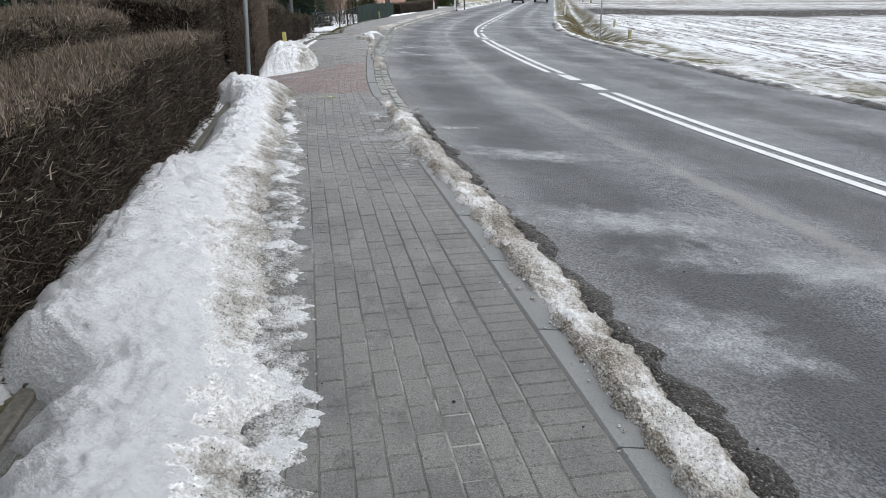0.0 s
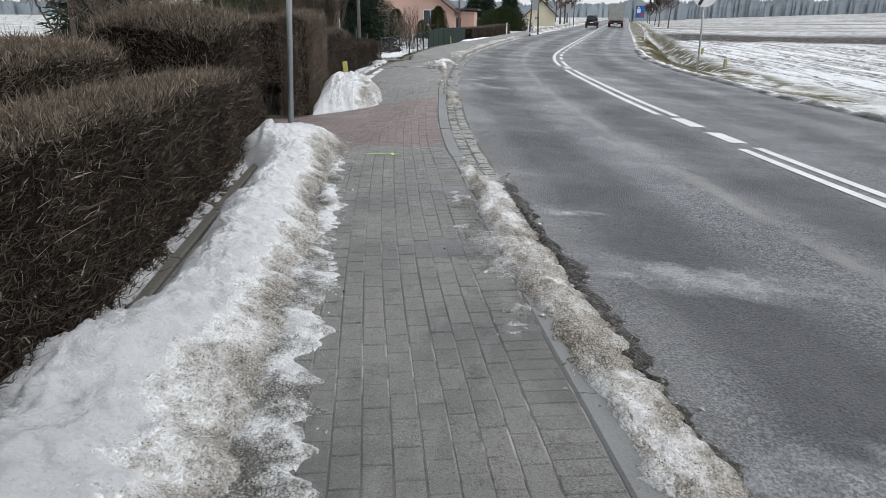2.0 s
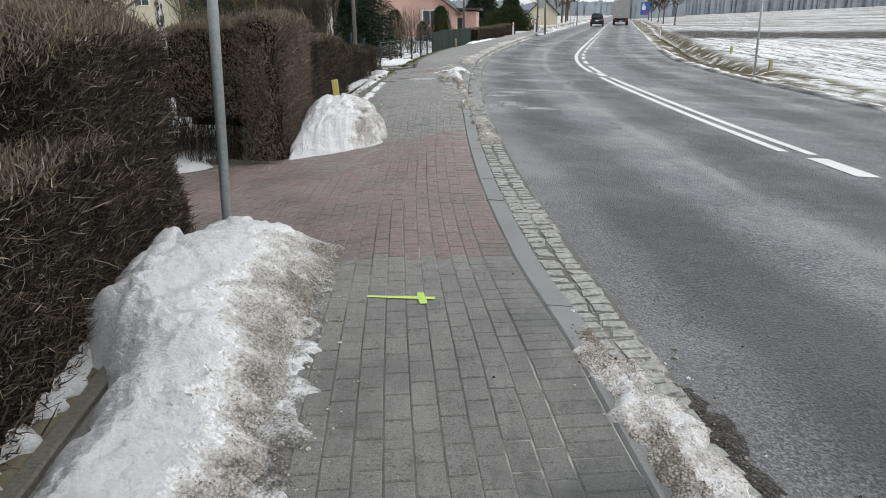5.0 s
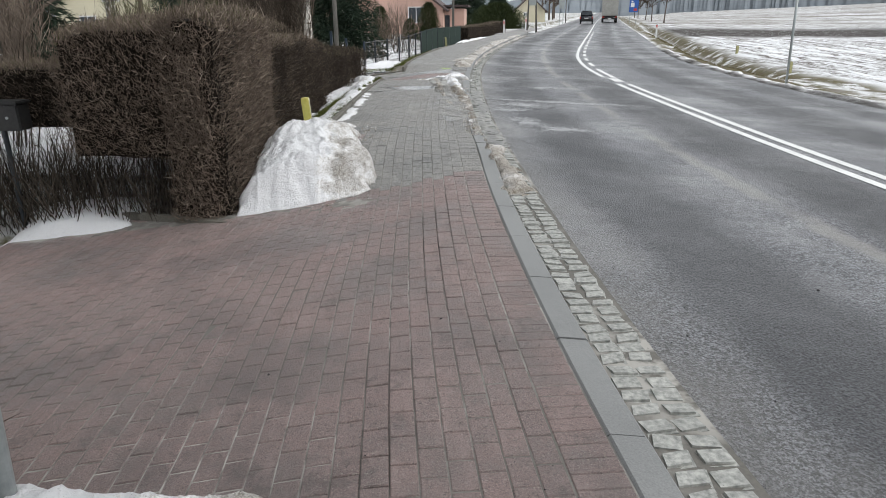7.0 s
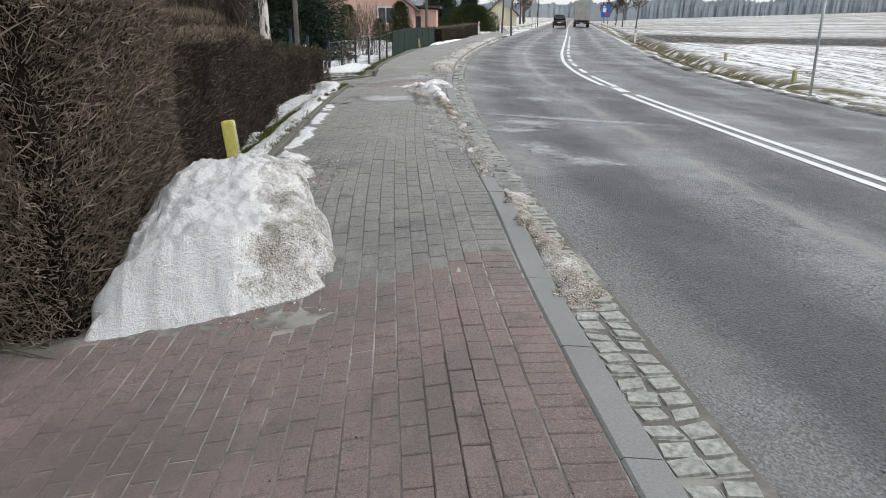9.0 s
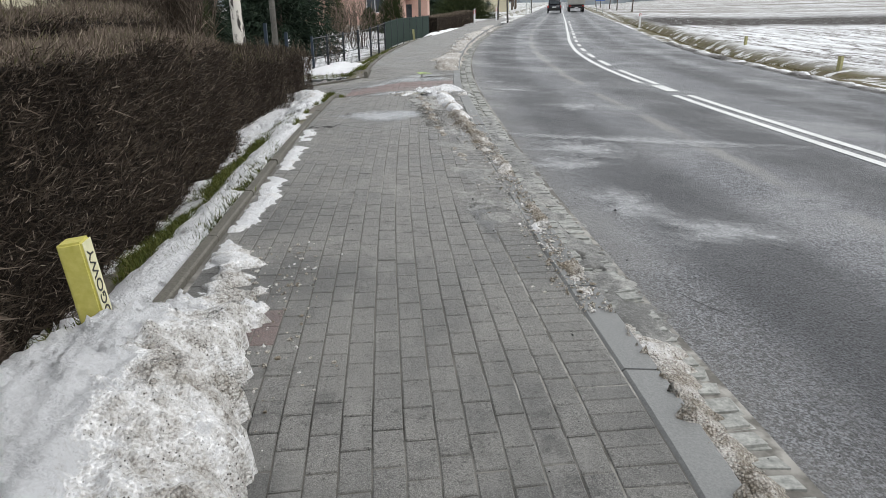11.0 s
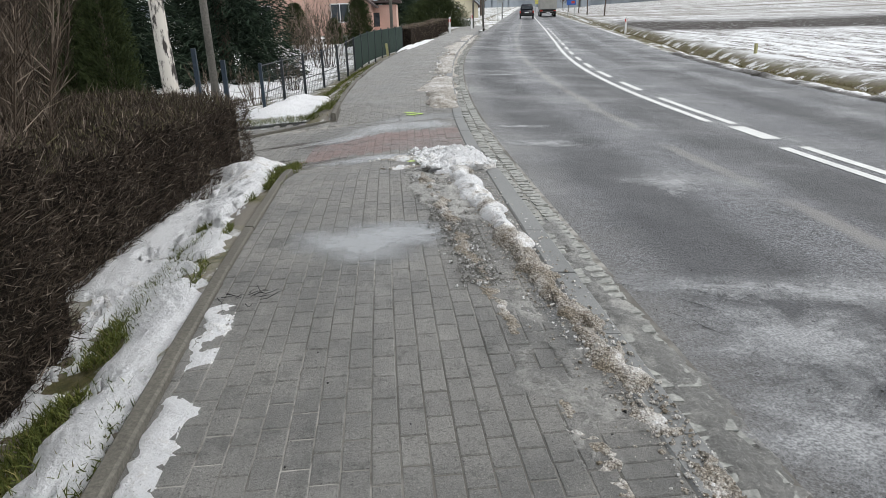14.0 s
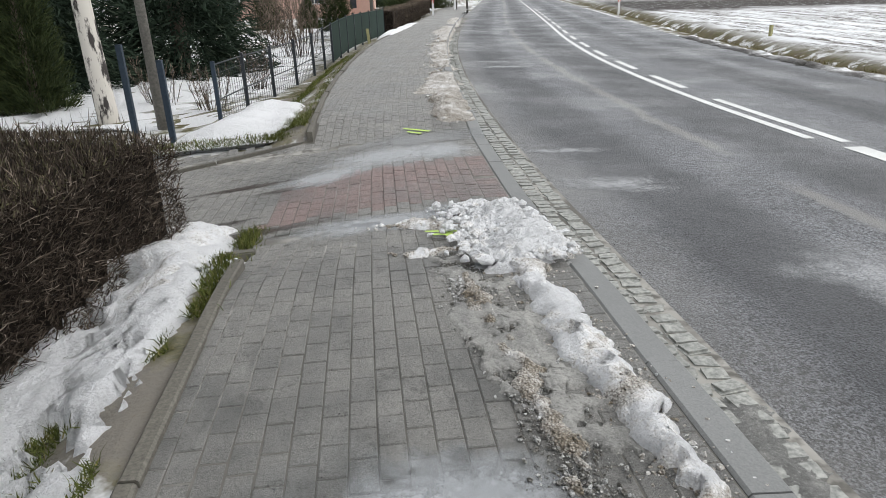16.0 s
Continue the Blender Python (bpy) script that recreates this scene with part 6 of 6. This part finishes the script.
def crack(pts, w, zf, label):
    V, F = [], []
    n = len(pts)
    for i, (x, y) in enumerate(pts):
        k = w * (0.3 + math.sin(math.pi * i / (n - 1)))
        V += [(x - k, y, float(zf(x - k, y)) + 0.004), (x + k, y + k, float(zf(x + k, y + k)) + 0.004)]
    F = [(2 * i, 2 * i + 1, 2 * i + 3, 2 * i + 2) for i in range(n - 1)]
    return tagged(link("crack", V, F, CRACK), label, "crack", kind="structure")


cr = np.random.default_rng(9)
for (x, y, dx, dy, n) in ((-1.35, 19.45, 0.025, -0.045, 8), (-1.28, 17.6, 0.03, -0.04, 7), (-1.62, 21.75, 0.045, -0.055, 8), (-1.5, 21.9, 0.04, -0.05, 5), (-0.85, 17.9, 0.05, -0.02, 6)):
    pts = [(x, y)]
    for _ in range(n):
        pts.append((pts[-1][0] + dx * cr.uniform(0.5, 1.5), pts[-1][1] + dy * cr.uniform(0.3, 1.6)))
    crack(pts, 0.0022, road_z, "dark crack in the asphalt near the gutter")


# ---- grass tufts, fallen twigs, crumbs of grit ----
gr = np.random.default_rng(12)
n = 32000
y = np.concatenate([gr.uniform(16.3, 26.0, n * 3 // 4), gr.uniform(29.2, 40, n - n * 3 // 4)])
x = EX(y) - 0.53 + gr.normal(0, 0.085, n) + 0.06 * wob(y, y, 1.5, 4)
side = gr.random(n) < np.where((y > 22.3) & (y < 26), 0.55, 0.20)
x[side] = EX(y[side]) - 0.14 + gr.normal(0, 0.045, side.sum())
keep = wob(x, y, 2.2, 8) + np.where(y > 29, 0.6, 0) > -0.35
x, y = x[keep], y[keep]
P = np.stack([x, y, base_any(x, y) + 0.015], 1)
D = np.stack([gr.normal(0, 0.6, len(x)), gr.normal(0, 0.6, len(x)), np.full(len(x), 0.9)], 1)
V, F = twigs(P, D, gr.uniform(0.02, 0.075, len(x)), np.full(len(x), 0.006), 0.15, 4)
tagged(link("grass", V, F, GRASSM), "green winter grass tufts between hedge and edging", "grass", kind="stuff")
n = 7000
y = gr.uniform(33, 75, n)
x = RX(y) + gr.uniform(0.9, 3.0, n)
P = np.stack([x, y, ground_z(1, x - RX(y), x, y)], 1)
D = np.stack([gr.normal(0, 0.5, n), gr.normal(0, 0.5, n), np.full(n, 0.9)], 1)
V, F = twigs(P, D, gr.uniform(0.04, 0.13, n), np.full(n, 0.014), 0.15, 5)
tagged(link("grass", V, F, DRYGRASS), "dry yellowish grass in the roadside ditch", "grass", kind="stuff")

twig_pile = thing("fallen_twig", (-3.86, 21.75, 0.01), "dark fallen twig lying on wet pavers", "twig")
V, F = [], []
for k in range(14):
    limb(V, F, (cr.normal(0, 0.08), cr.normal(0, 0.05), 0.01), (cr.normal(0.4, 0.6), cr.normal(0.2, 0.6), 0.0), cr.uniform(0.08, 0.22), 0.003, cr, 0.22, 5, -0.06, 4)
link("branch", V, F, CRACK, twig_pile)

n = 900
y = gr.uniform(-2, 26, n)
x = np.where(gr.random(n) < 0.55, KX(y) + gr.exponential(0.5, n) + 0.3, np.where(gr.random(n) < 0.5, KX(y) - gr.exponential(0.25, n), EX(y) + 0.5 + gr.exponential(0.35, n)))
z = np.where(x > KX(y) + 0.3, road_z(x, y), walk_z(x, y)) + 0.003
r = 0.0018 + gr.exponential(0.0018, n)
base = np.array([(1, 0, 0), (-0.5, 0.87, 0), (-0.5, -0.87, 0), (0.1, 0.1, 0.9)])
ang = gr.uniform(0, 6.28, n)
V, F = [], []
for i in range(n):
    c, s_ = math.cos(ang[i]), math.sin(ang[i])
    o = len(V)
    for (a, b, d) in base:
        V.append((x[i] + r[i] * (a * c - b * s_), y[i] + r[i] * (a * s_ + b * c), z[i] + r[i] * d))
    F += [(o, o + 1, o + 3), (o + 1, o + 2, o + 3), (o + 2, o, o + 3)]
tagged(link("grit", V, F, CRACK), "dark crumbs of grit scattered on paving and road", "grit", kind="stuff")


# ---- loose crumbs of snow and ice on the banks ----
def crumbs(n, y0, y1, xf, spread, rmin, rmax, mat, label, seed, zf=base_any, lift=0.0):
    rs = np.random.default_rng(seed)
    y = rs.uniform(y0, y1, n)
    x = xf(y) + rs.normal(0, spread, n)
    r = rmin * (rmax / rmin) ** (rs.random(n) ** 1.6)
    z = zf(x, y) + lift + r * 0.25
    ico = np.array([(0, 0, 1), (0.9, 0, 0.35), (0.28, 0.85, 0.35), (-0.72, 0.52, 0.35), (-0.72, -0.52, 0.35), (0.28, -0.85, 0.35), (0.72, 0.52, -0.4), (-0.28, 0.85, -0.4), (-0.9, 0, -0.4), (-0.28, -0.85, -0.4), (0.72, -0.52, -0.4)])
    fc = np.array([(0, 1, 2), (0, 2, 3), (0, 3, 4), (0, 4, 5), (0, 5, 1), (1, 6, 2), (2, 7, 3), (3, 8, 4), (4, 9, 5), (5, 10, 1), (6, 7, 2), (7, 8, 3), (8, 9, 4), (9, 10, 5), (10, 6, 1)])
    a = rs.uniform(0, 6.283, n)
    s = rs.uniform(0.6, 1.4, (n, 3)) * np.array([1, 1, 0.7])
    jit = 1 + rs.normal(0, 0.18, (n, 11, 1))
    q = ico[None] * jit * s[:, None] * r[:, None, None]
    X = q[..., 0] * np.cos(a)[:, None] - q[..., 1] * np.sin(a)[:, None] + x[:, None]
    Y = q[..., 0] * np.sin(a)[:, None] + q[..., 1] * np.cos(a)[:, None] + y[:, None]
    Z = q[..., 2] + z[:, None]
    V = np.stack([X, Y, Z], -1).reshape(-1, 3)
    F = (np.arange(n)[:, None, None] * 11 + fc[None]).reshape(-1, 3)
    return tagged(link("snow_crumbs", V, F, mat, attrs={"dirt": np.repeat(rs.uniform(-0.2, 0.5, n), 11)}), label, "snow", kind="stuff")


crumbs(5200, 17.0, 24.8, lambda y: KX(y) + RIDGE(y), 0.09, 0.003, 0.013, SLUSH, "crumbs of slush along the kerb", 1)
crumbs(4200, 21.8, 25.0, lambda y: KX(y) + RIDGE(y) - 0.33, 0.06, 0.003, 0.012, GRIME, "crumbs of grey slush beside a wheel track", 11, lift=0.006)
crumbs(1100, 24.6, 26.0, lambda y: KX(y) - 0.26, 0.15, 0.010, 0.050, SNOW, "lumps of shovelled snow on the pavers", 2, lift=0.05)
crumbs(220, 24.95, 25.05, lambda y: KX(y) - 0.62, 0.14, 0.008, 0.03, SLUSH, "lumps of snow before a paint mark", 8)
crumbs(260, 25.62, 25.75, lambda y: KX(y) - 0.66, 0.18, 0.008, 0.035, SLUSH, "lumps of dirty snow round a paint mark", 3)
crumbs(2200, 0.5, 9.4, lambda y: KX(y) + 0.30, 0.14, 0.003, 0.014, SLUSH, "crumbs of gritty slush over the gutter", 4)
crumbs(1300, 0.5, 9.6, lambda y: EX(y) + 0.72, 0.10, 0.003, 0.012, SLUSH, "crumbs of dirty ice beside a snow bank", 5)
crumbs(500, 14.5, 18.0, lambda y: EX(y) + 0.45, 0.15, 0.003, 0.014, SLUSH, "crumbs of snow round a melting heap", 6)
crumbs(500, 29.2, 45, lambda y: KX(y) - 0.15, 0.15, 0.01, 0.05, SLUSH, "crumbs of slush on the far kerb", 7)

# turf round the mound at the second drive
n = 7000
y = gr.uniform(29.1, 30.2, n)
x = EX(y) - gr.uniform(0.1, 2.0, n)
k = gr.random(n) < np.clip(1.5 - (y - 29.1) * 1.4, 0.1, 1)
x, y = x[k], y[k]
P = np.stack([x, y, base_any(x, y) + 0.01], 1)
D = np.stack([gr.normal(0, 0.6, len(x)), gr.normal(0, 0.6, len(x)), np.full(len(x), 0.9)], 1)
V, F = twigs(P, D, gr.uniform(0.03, 0.09, len(x)), np.full(len(x), 0.008), 0.15, 6)
tagged(link("grass", V, F, GRASSM), "green turf at the foot of a snow mound", "grass", kind="stuff")
